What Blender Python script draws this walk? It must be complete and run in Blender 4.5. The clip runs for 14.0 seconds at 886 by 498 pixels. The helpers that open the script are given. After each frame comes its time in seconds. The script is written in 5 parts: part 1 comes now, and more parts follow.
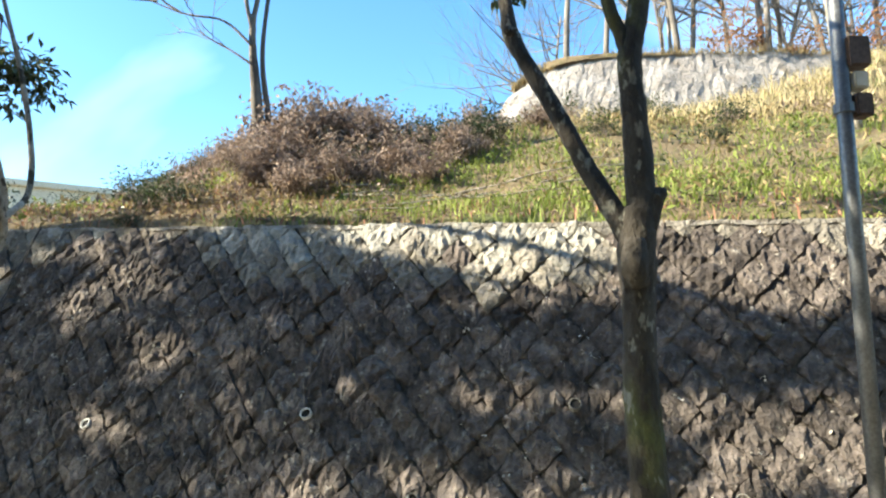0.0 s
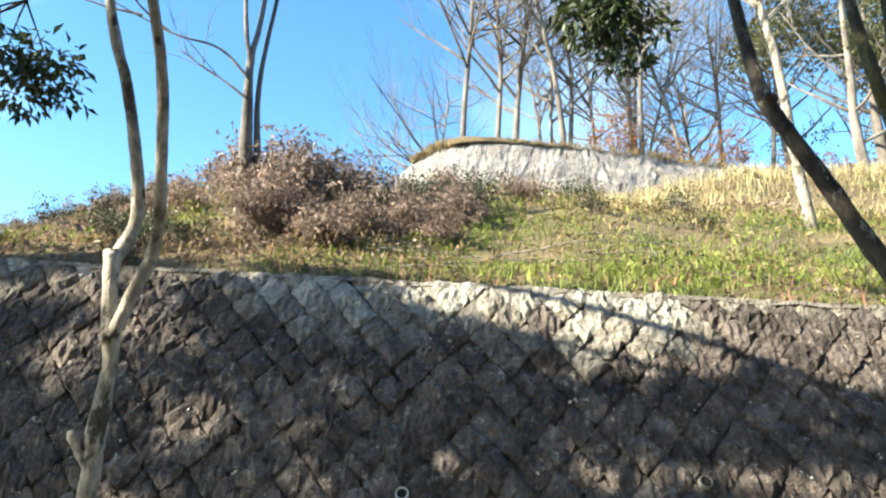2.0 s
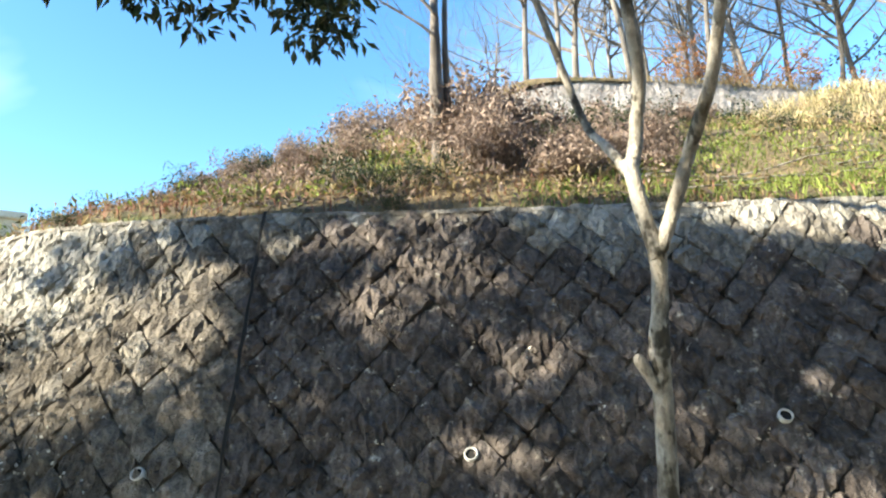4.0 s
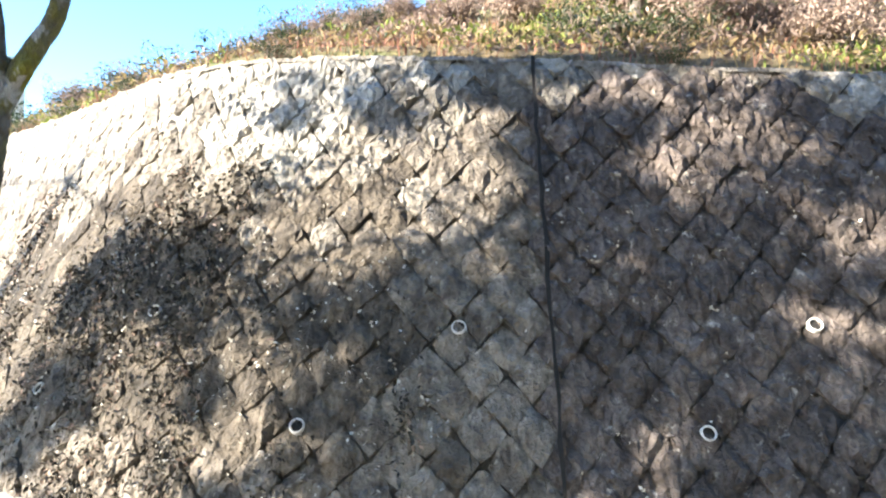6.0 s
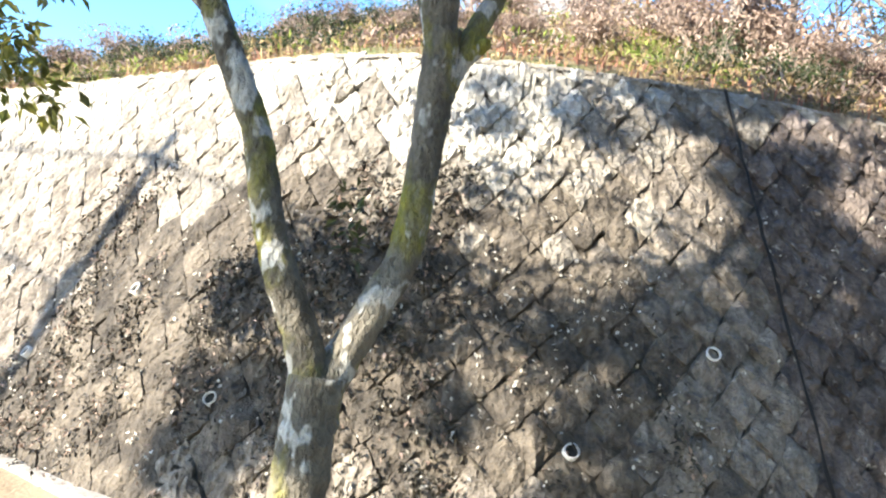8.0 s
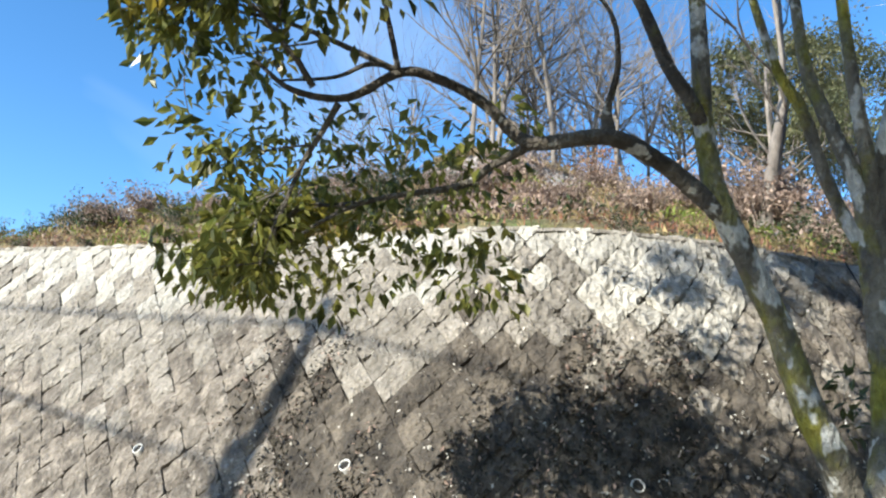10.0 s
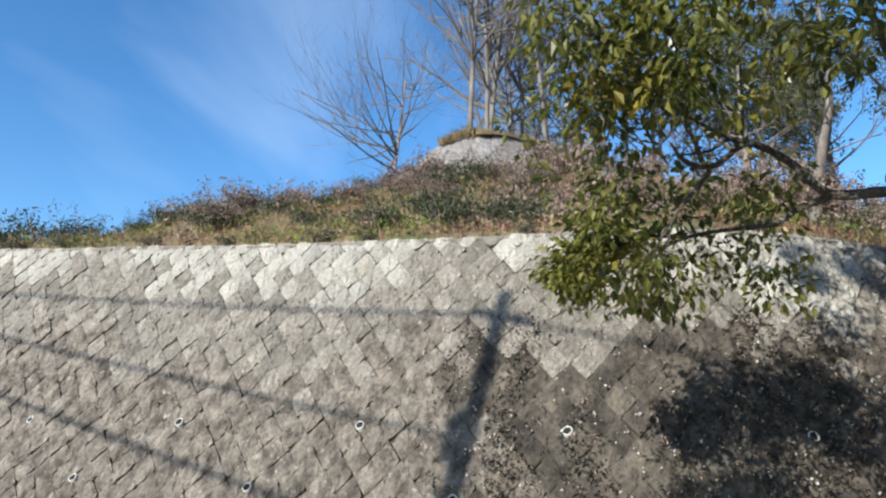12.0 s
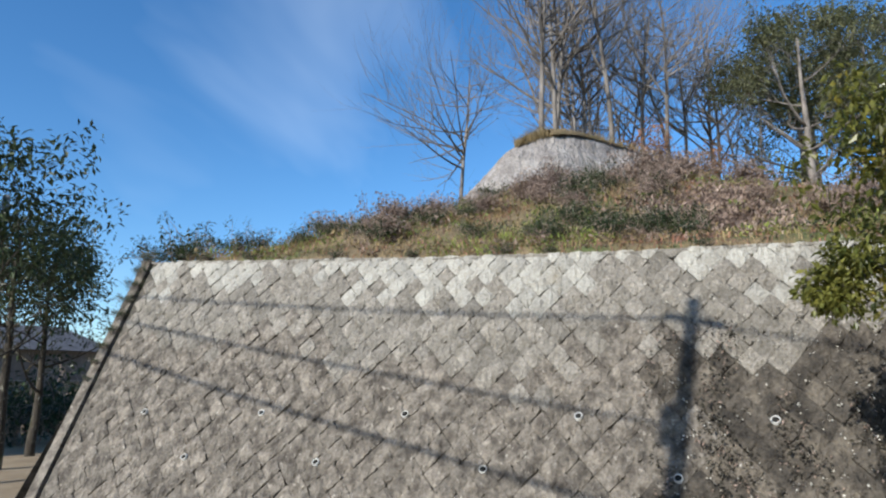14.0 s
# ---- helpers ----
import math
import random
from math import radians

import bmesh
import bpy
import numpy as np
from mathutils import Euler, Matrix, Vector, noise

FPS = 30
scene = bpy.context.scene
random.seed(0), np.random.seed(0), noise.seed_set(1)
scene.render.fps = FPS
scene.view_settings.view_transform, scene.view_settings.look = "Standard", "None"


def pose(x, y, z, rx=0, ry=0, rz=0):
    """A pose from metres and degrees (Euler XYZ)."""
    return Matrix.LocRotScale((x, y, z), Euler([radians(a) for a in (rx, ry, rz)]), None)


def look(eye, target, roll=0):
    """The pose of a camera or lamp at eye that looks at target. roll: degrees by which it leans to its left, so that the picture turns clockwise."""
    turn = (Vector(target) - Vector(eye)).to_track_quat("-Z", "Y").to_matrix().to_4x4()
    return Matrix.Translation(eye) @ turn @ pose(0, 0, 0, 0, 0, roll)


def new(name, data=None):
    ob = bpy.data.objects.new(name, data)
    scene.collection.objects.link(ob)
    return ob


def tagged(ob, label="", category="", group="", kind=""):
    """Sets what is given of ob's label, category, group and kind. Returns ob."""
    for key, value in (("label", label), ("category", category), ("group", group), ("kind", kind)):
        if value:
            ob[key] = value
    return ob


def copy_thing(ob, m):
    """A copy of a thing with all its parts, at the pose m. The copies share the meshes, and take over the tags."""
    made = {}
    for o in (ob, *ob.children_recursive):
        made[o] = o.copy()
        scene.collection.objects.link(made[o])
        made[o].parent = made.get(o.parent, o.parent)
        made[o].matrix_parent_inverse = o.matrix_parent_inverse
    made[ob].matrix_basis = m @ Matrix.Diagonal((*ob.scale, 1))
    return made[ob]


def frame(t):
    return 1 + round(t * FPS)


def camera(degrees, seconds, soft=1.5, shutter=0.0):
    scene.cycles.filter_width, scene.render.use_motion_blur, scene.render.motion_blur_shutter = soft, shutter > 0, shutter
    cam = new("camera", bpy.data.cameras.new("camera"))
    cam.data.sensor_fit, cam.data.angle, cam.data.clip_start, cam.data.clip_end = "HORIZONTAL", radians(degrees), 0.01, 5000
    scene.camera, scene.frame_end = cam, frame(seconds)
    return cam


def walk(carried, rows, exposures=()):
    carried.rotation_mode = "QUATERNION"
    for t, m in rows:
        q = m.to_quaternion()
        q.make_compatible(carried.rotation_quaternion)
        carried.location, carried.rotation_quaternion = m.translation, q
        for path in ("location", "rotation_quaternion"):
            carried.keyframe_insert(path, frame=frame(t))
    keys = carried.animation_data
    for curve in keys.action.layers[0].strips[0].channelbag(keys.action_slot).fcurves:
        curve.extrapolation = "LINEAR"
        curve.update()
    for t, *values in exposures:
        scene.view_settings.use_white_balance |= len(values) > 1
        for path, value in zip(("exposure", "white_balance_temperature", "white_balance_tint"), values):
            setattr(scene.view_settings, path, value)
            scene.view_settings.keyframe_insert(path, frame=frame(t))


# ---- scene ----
cam = camera(67.5, 14.0, 2.2)
METRES, EYE, TILT, LEAN, TURN = 15.0, 1.731, 8.0, 0.0, 0.0
ROWS = [
    (0.0, 0.0, 0.0, 0.0, 0.0, 0.0, -0.0),
    (0.5, -0.0306, 0.0108, -0.0028, 0.98, -0.9, -1.29),
    (1.0, -0.062, 0.0213, -0.0055, -4.36, -0.31, -2.54),
    (1.5, -0.0953, 0.0278, -0.0074, -9.66, 4.13, -3.42),
    (2.0, -0.1233, 0.0377, -0.0085, -14.73, 6.6, -3.29),
    (2.5, -0.1549, 0.0472, -0.0117, -16.58, 6.91, -0.06),
    (3.0, -0.1866, 0.062, -0.0161, -16.0, 5.18, 0.53),
    (3.5, -0.2196, 0.0747, -0.0192, -13.25, 4.11, 1.42),
    (6.0, -0.3859, 0.1488, -0.0394, -16.33, -6.67, -2.55),
    (6.5, -0.4195, 0.1596, -0.0417, -18.15, -8.29, -4.16),
    (7.0, -0.4507, 0.1766, -0.045, -20.33, -7.84, -5.46),
    (9.5, -0.6154, 0.2628, -0.0597, -36.78, 5.62, -8.55),
    (10.0, -0.647, 0.2799, -0.0614, -37.67, 8.94, -7.12),
    (10.5, -0.6797, 0.2957, -0.0649, -38.38, 7.23, -5.2),
    (11.0, -0.7174, 0.3043, -0.0652, -37.28, 6.8, -4.52),
    (11.5, -0.752, 0.3132, -0.0668, -36.81, 7.25, -4.45),
    (12.0, -0.7878, 0.3159, -0.066, -42.11, 6.78, -5.41),
    (12.5, -0.8216, 0.3226, -0.0663, -44.58, 7.63, -5.29),
    (13.0, -0.8583, 0.3262, -0.064, -43.7, 8.31, -5.08),
    (13.5, -0.8911, 0.3394, -0.0661, -38.9, 6.45, -4.56),
    (14.0, -0.9237, 0.3484, -0.0667, -39.85, 5.72, -4.73),
]
# the clip brightens and dims its picture on the way
EXPOSURES = [(0.0, 1.85, 7600, 5), (1.4, 2.0, 7600, 5), (2.4, 1.75, 7500, 5), (3.5, 1.75, 7500, 5), (5.8, 2.45, 7200, 13), (7.2, 2.45, 7200, 13), (9.5, 1.35, 6700, 8), (11.0, 0.84, 6550, 9), (14.0, 0.36, 6350, 10)]
walk(cam, [(t, pose(0, 0, EYE, TILT, LEAN, TURN) @ pose(METRES * x, METRES * y, METRES * z, 90 + pitch, roll, yaw)) for t, x, y, z, yaw, pitch, roll in ROWS], EXPOSURES)

# ---------------------------------------------------------------- light
SUN_AZ, SUN_EL = 260.8, 28.0          # degrees clockwise from +y, and above the horizon
world = bpy.data.worlds.new("world")
scene.world = world
world.use_nodes = True
wn, wl = world.node_tree.nodes, world.node_tree.links
sky = wn.new("ShaderNodeTexSky")
sky.sky_type = "NISHITA"
sky.sun_disc = False
sky.sun_elevation, sky.sun_rotation = radians(SUN_EL), radians(SUN_AZ)
sky.air_density, sky.dust_density, sky.ozone_density = 1.0, 0.3, 4.0
# thin streaks of high cloud
geo_w = wn.new("ShaderNodeTexCoord")
map_w = wn.new("ShaderNodeMapping")
map_w.inputs["Rotation"].default_value = (0.2, 0.5, 0.35)
map_w.inputs["Scale"].default_value = (1.2, 3.6, 1.9)
noi_w = wn.new("ShaderNodeTexNoise")
noi_w.inputs["Scale"].default_value, noi_w.inputs["Detail"].default_value = 1.3, 4.0
noi_w.inputs["Distortion"].default_value = 0.6
ram_w = wn.new("ShaderNodeValToRGB")
ram_w.color_ramp.elements[0].position, ram_w.color_ramp.elements[1].position = 0.535, 0.85
ram_w.color_ramp.elements[1].color = (0.22, 0.22, 0.22, 1)
mix_w = wn.new("ShaderNodeMixRGB")
mix_w.inputs[2].default_value = (6.5, 7.3, 8.2, 1)
wl.new(geo_w.outputs["Generated"], map_w.inputs["Vector"])
wl.new(map_w.outputs[0], noi_w.inputs["Vector"])
wl.new(noi_w.outputs["Fac"], ram_w.inputs[0])
wl.new(ram_w.outputs[0], mix_w.inputs[0])
wl.new(sky.outputs[0], mix_w.inputs[1])
sat_w = wn.new("ShaderNodeHueSaturation")
sat_w.inputs["Saturation"].default_value = 1.2
wl.new(mix_w.outputs[0], sat_w.inputs["Color"])
wl.new(sat_w.outputs[0], wn["Background"].inputs[0])
wn["Background"].inputs[1].default_value = 0.145

SUN_DIR = Vector((math.sin(radians(SUN_AZ)) * math.cos(radians(SUN_EL)),
                  math.cos(radians(SUN_AZ)) * math.cos(radians(SUN_EL)), math.sin(radians(SUN_EL))))
lamp = bpy.data.lights.new("sun", "SUN")
lamp.energy, lamp.angle, lamp.color = 5.0, radians(0.55), (1.0, 0.95, 0.86)
sun = new("sun", lamp)
sun.matrix_world = look(SUN_DIR * 60, (0, 0, 0))


# ---------------------------------------------------------------- materials
def material(name, a, b, scale=6.0, rough=0.85, bump=0.3, fine=60.0, spot=None, spot_at=0.62, vary=0.0,
             island=0.0, translucent=0.0, stretch=(1, 1, 1), metal=0.0, bump_dist=0.02, spot_scale=0.35, grainy=0.4, patch=None, patch_at=0.58):
    """Two colours mixed by coarse and fine noise, spots of a third, relief, and a random shade per object or island."""
    m = bpy.data.materials.new(name)
    m.use_nodes = True
    n, l = m.node_tree.nodes, m.node_tree.links
    bsdf = n["Principled BSDF"]
    bsdf.inputs["Roughness"].default_value, bsdf.inputs["Metallic"].default_value = rough, metal
    geo = n.new("ShaderNodeNewGeometry")
    mp = n.new("ShaderNodeMapping")
    mp.inputs["Scale"].default_value = stretch
    l.new(geo.outputs["Position"], mp.inputs["Vector"])

    def noise_tex(s, detail=5.0):
        t = n.new("ShaderNodeTexNoise")
        t.inputs["Scale"].default_value, t.inputs["Detail"].default_value = s, detail
        t.inputs["Roughness"].default_value = 0.62
        l.new(mp.outputs[0], t.inputs["Vector"])
        return t.outputs["Fac"]

    def ramp(fac, p0, p1):
        r = n.new("ShaderNodeValToRGB")
        r.color_ramp.elements[0].position, r.color_ramp.elements[1].position = p0, p1
        l.new(fac, r.inputs[0])
        return r.outputs[0]

    def mix(fac, c1, c2, mode="MIX"):
        x = n.new("ShaderNodeMixRGB")
        x.blend_type = mode
        for i, v in enumerate((fac, c1, c2)):
            if isinstance(v, (int, float)):
                x.inputs[i].default_value = v
            elif isinstance(v, tuple):
                x.inputs[i].default_value = (*v, 1)
            else:
                l.new(v, x.inputs[i])
        return x.outputs[0]

    coarse, grain = noise_tex(scale), noise_tex(fine, 3.0)
    col = mix(ramp(coarse, 0.35, 0.68), a, b)
    if spot:
        col = mix(ramp(noise_tex(scale * spot_scale, 6.0), spot_at, spot_at + 0.13), col, spot)
    if patch:
        col = mix(ramp(noise_tex(scale * 1.4, 3.0), patch_at, patch_at + 0.05), col, patch)
    col = mix(grainy, col, ramp(grain, 0.15, 0.75), "OVERLAY")
    for amount, sock in ((vary, None), (island, "Random Per Island")):
        if amount:
            src = geo.outputs[sock] if sock else n.new("ShaderNodeObjectInfo").outputs["Random"]
            mr = n.new("ShaderNodeMapRange")
            mr.inputs["To Min"].default_value, mr.inputs["To Max"].default_value = 1 - amount, 1 + amount
            l.new(src, mr.inputs["Value"])
            hs = n.new("ShaderNodeHueSaturation")
            l.new(mr.outputs[0], hs.inputs["Value"])
            l.new(col, hs.inputs["Color"])
            col = hs.outputs[0]
    l.new(col, bsdf.inputs["Base Color"])
    if bump:
        bp = n.new("ShaderNodeBump")
        bp.inputs["Strength"].default_value, bp.inputs["Distance"].default_value = bump, bump_dist
        add = n.new("ShaderNodeMath")
        add.operation = "ADD"
        l.new(noise_tex(scale * 3.0, 6.0), add.inputs[0])
        l.new(grain, add.inputs[1])
        l.new(add.outputs[0], bp.inputs["Height"])
        l.new(bp.outputs[0], bsdf.inputs["Normal"])
    if translucent:
        tr = n.new("ShaderNodeBsdfTranslucent")
        l.new(col, tr.inputs["Color"])
        ms = n.new("ShaderNodeMixShader")
        ms.inputs[0].default_value = translucent
        l.new(bsdf.outputs[0], ms.inputs[1])
        l.new(tr.outputs[0], ms.inputs[2])
        l.new(ms.outputs[0], n["Material Output"].inputs["Surface"])
    return m


STONE_LOOK = dict(scale=6.0, rough=0.92, bump=1.0, fine=26.0, spot=(0.38, 0.35, 0.30), spot_at=0.60, bump_dist=0.045, spot_scale=2.2)
STONE = material("rough_stone", (0.073, 0.062, 0.050), (0.258, 0.229, 0.189), vary=0.18, **STONE_LOOK)
STONE_FAR = material("rough_stone_joined", (0.073, 0.062, 0.050), (0.258, 0.229, 0.189), island=0.18, **STONE_LOOK)
# Darker rubble; part of the tree shade on this stretch is in its colour.
STONE_DARK_SHADED = material("dark_shaded_rubble", (0.044, 0.035, 0.031), (0.160, 0.135, 0.119), island=0.32, **STONE_LOOK)
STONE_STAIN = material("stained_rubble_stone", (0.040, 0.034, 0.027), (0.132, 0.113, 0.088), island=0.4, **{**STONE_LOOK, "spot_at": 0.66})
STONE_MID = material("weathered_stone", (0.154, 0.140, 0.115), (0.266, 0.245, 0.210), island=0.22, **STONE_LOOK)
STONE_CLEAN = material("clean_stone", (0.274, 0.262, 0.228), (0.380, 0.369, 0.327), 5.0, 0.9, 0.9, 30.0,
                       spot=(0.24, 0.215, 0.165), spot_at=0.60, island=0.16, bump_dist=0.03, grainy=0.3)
JOINT = material("dark_joint", (0.045, 0.040, 0.032), (0.130, 0.115, 0.095), 9.0, 0.95, 0.6, 50.0)
CONCRETE = material("weathered_concrete", (0.206, 0.194, 0.171), (0.296, 0.285, 0.257), 3.0, 0.9, 0.4, 45.0,
                    spot=(0.20, 0.18, 0.15), spot_at=0.6)
PIPE = material("white_plastic", (0.471, 0.471, 0.441), (0.593, 0.593, 0.562), 20.0, 0.5, 0.1, 90.0)
# Darker copy of the plastic, with the wall's shade in its colour.
PIPE_SHADED = material("shaded_plastic", (0.09, 0.085, 0.07), (0.30, 0.29, 0.26), 14.0, 0.7, 0.2, 60.0)
BLACK = material("pipe_hollow", (0.008, 0.008, 0.008), (0.015, 0.014, 0.012), 8.0, 0.95, 0.0)
CHALK = material("pale_rock", (0.215, 0.195, 0.180), (0.370, 0.345, 0.320), 1.6, 0.95, 1.0, 14.0,
                 spot=(0.20, 0.17, 0.14), spot_at=0.56, bump_dist=0.10, spot_scale=0.8)
SOIL = material("hill_soil", (0.12, 0.09, 0.05), (0.22, 0.165, 0.09), 2.5, 0.95, 0.8, 25.0,
                spot=(0.08, 0.10, 0.03), spot_at=0.52, bump_dist=0.06)
SAND = material("sandy_ground", (0.206, 0.152, 0.091), (0.286, 0.225, 0.146), 1.5, 0.95, 0.5, 40.0,
                spot=(0.22, 0.16, 0.09), spot_at=0.6)
ASPHALT = material("grey_asphalt", (0.045, 0.045, 0.045), (0.075, 0.073, 0.07), 2.0, 0.9, 0.5, 120.0)
BARK_DARK = material("dark_bark", (0.022, 0.018, 0.013), (0.062, 0.053, 0.041), 9.0, 0.9, 0.9, 50.0,
                     spot=(0.09, 0.095, 0.03), spot_at=0.56, stretch=(1, 1, 0.5), patch=(0.19, 0.185, 0.15), patch_at=0.60)
BARK_PALE = material("pale_bark", (0.185, 0.165, 0.135), (0.43, 0.395, 0.335), 7.0, 0.85, 0.7, 50.0,
                     spot=(0.065, 0.055, 0.035), spot_at=0.53, stretch=(1, 1, 0.6), spot_scale=0.9, patch=(0.050, 0.044, 0.032), patch_at=0.56)
BARK_MOSS = material("mossy_bark", (0.070, 0.062, 0.047), (0.210, 0.195, 0.155), 6.0, 0.9, 0.9, 45.0,
                     spot=(0.21, 0.20, 0.03), spot_at=0.47, stretch=(1, 1, 0.6), spot_scale=0.6, patch=(0.46, 0.46, 0.42), patch_at=0.56, bump_dist=0.05)
BARK_THIN = material("grey_branch_bark", (0.040, 0.034, 0.026), (0.125, 0.112, 0.090), 6.0, 0.9, 0.9, 45.0,
                     spot=(0.10, 0.10, 0.035), spot_at=0.62, spot_scale=1.5, bump_dist=0.04, patch=(0.42, 0.42, 0.38), patch_at=0.62)
BARK_BARE = material("bare_tree_bark", (0.080, 0.070, 0.062), (0.235, 0.210, 0.185), 3.0, 0.9, 0.5, 30.0, vary=0.2,
                     stretch=(1, 1, 0.3))
LEAF = material("evergreen_leaf", (0.070, 0.090, 0.020), (0.245, 0.232, 0.055), 3.0, 0.32, 0.0, 30.0,
                spot=(0.34, 0.25, 0.03), spot_at=0.58, island=0.5, translucent=0.55, spot_scale=0.7)
LEAF_DARK = material("dark_evergreen_leaf", (0.018, 0.035, 0.012), (0.05, 0.07, 0.022), 3.0, 0.45, 0.0, 30.0,
                     island=0.4, translucent=0.25)
LEAF_FAR = material("far_evergreen_leaf", (0.055, 0.068, 0.030), (0.150, 0.148, 0.070), 0.8, 0.7, 0.0, 10.0,
                    island=0.4, translucent=0.3)
LEAF_BROWN = material("withered_leaf", (0.160, 0.112, 0.088), (0.380, 0.295, 0.240), 2.0, 0.8, 0.0, 20.0, island=0.45, translucent=0.25)
LEAF_RED = material("russet_leaf", (0.251, 0.099, 0.046), (0.350, 0.182, 0.076), 2.0, 0.8, 0.0, 20.0, island=0.35, translucent=0.3)
LEAF_YELLOW = material("yellow_leaf", (0.62, 0.50, 0.03), (0.75, 0.62, 0.06), 6.0, 0.5, 0.0, 30.0, translucent=0.35)
GRASS_DRY = material("dry_grass", (0.198, 0.144, 0.068), (0.350, 0.274, 0.144), 1.2, 0.8, 0.0, 20.0, island=0.4, translucent=0.3)
GRASS_RUST = material("rusty_grass", (0.225, 0.095, 0.062), (0.340, 0.190, 0.130), 1.2, 0.8, 0.0, 20.0, island=0.4, translucent=0.3)
GRASS_GREEN = material("green_grass", (0.100, 0.145, 0.026), (0.270, 0.325, 0.075), 1.2, 0.7, 0.0, 20.0, island=0.4, translucent=0.35)
GRASS_YELLOW = material("straw_grass", (0.340, 0.275, 0.140), (0.480, 0.410, 0.240), 1.2, 0.8, 0.0, 20.0, island=0.35, translucent=0.3)
TWIG = material("dead_twig", (0.150, 0.115, 0.092), (0.340, 0.280, 0.232), 4.0, 0.9, 0.0, 30.0, island=0.35)
METAL = material("galvanised_steel", (0.145, 0.152, 0.158), (0.205, 0.212, 0.220), 4.0, 0.45, 0.1, 60.0, metal=0.5)
RUST = material("brown_metal", (0.09, 0.06, 0.045), (0.17, 0.11, 0.08), 8.0, 0.7, 0.2, 60.0)
CREAM = material("cream_render", (0.66, 0.60, 0.44), (0.74, 0.69, 0.54), 0.8, 0.85, 0.1, 20.0)
HOUSE_GREY = material("grey_siding", (0.10, 0.095, 0.09), (0.16, 0.15, 0.14), 0.8, 0.8, 0.1, 20.0)
ROOF = material("dark_roof", (0.05, 0.05, 0.055), (0.10, 0.10, 0.105), 2.0, 0.7, 0.3, 20.0)
GLASS_DARK = material("window_glass", (0.03, 0.035, 0.04), (0.05, 0.055, 0.06), 1.0, 0.08, 0.0)
CABLE = material("black_cable", (0.015, 0.015, 0.015), (0.03, 0.03, 0.03), 5.0, 0.6, 0.0)
# Near-black, for withered creeper and for a leaf shadow drawn with it.
CREEPER_AND_SHADOW = material("creeper_and_shadow", (0.012, 0.010, 0.006), (0.035, 0.030, 0.018), 3.0, 0.8, 0.0, 30.0, island=0.4)
LICHEN = material("pale_lichen", (0.30, 0.285, 0.245), (0.44, 0.425, 0.375), 8.0, 0.9, 0.0, 40.0, island=0.3)
PEBBLE = material("white_pebble", (0.66, 0.64, 0.58), (0.8, 0.78, 0.72), 8.0, 0.8, 0.4, 40.0)


# ---------------------------------------------------------------- small tools
def mesh_of(name, verts, faces, mat, smooth=False):
    me = bpy.data.meshes.new(name)
    me.from_pydata([tuple(v) for v in verts], [], [tuple(f) for f in faces])
    me.materials.append(mat)
    if smooth:
        me.polygons.foreach_set("use_smooth", [True] * len(me.polygons))
    me.update()
    return me


def part(name, bm, mat, parent, label="", smooth=False):
    """Links a bmesh, or a (vertices, faces) pair, as one mesh object under its parent."""
    if isinstance(bm, tuple):
        me = mesh_of(name, bm[0], bm[1], mat, smooth)
    else:
        me = bpy.data.meshes.new(name)
        bm.to_mesh(me)
        bm.free()
        me.materials.append(mat)
        if smooth:
            me.polygons.foreach_set("use_smooth", [True] * len(me.polygons))
    ob = new(name, me)
    if parent:
        ob.parent = parent
    if label:
        ob["label"] = label
    return ob


def thing(name, label, category, group="", at=(0, 0, 0), turn=0.0):
    ob = new(name)
    ob.matrix_basis = pose(*at, 0, 0, turn)
    return tagged(ob, label, category, group)


def box(bm, size, at=(0, 0, 0), bevel=0.0, turn=0.0):
    made = bmesh.ops.create_cube(bm, size=1.0, matrix=pose(*at, 0, 0, turn) @ Matrix.Diagonal((*size, 1)))
    if bevel:
        edges = list({e for v in made["verts"] for e in v.link_edges})
        bmesh.ops.bevel(bm, geom=edges, offset=bevel, segments=2, affect="EDGES")
    return bm


def boxed(size, at=(0, 0, 0), bevel=0.01, turn=0.0):
    return box(bmesh.new(), size, at, bevel, turn)


def spline(points, steps=6):
    """Catmull-Rom through (x, y, z, r) points."""
    p = [np.array(q, float) for q in points]
    p = [2 * p[0] - p[1]] + p + [2 * p[-1] - p[-2]]
    out = []
    for i in range(1, len(p) - 2):
        for k in range(steps):
            t = k / steps
            out.append(0.5 * (2 * p[i] + (p[i + 1] - p[i - 1]) * t + (2 * p[i - 1] - 5 * p[i] + 4 * p[i + 1] - p[i + 2]) * t * t
                              + (3 * p[i] - p[i - 1] - 3 * p[i + 1] + p[i + 2]) * t ** 3))
    out.append(p[-2])
    return out


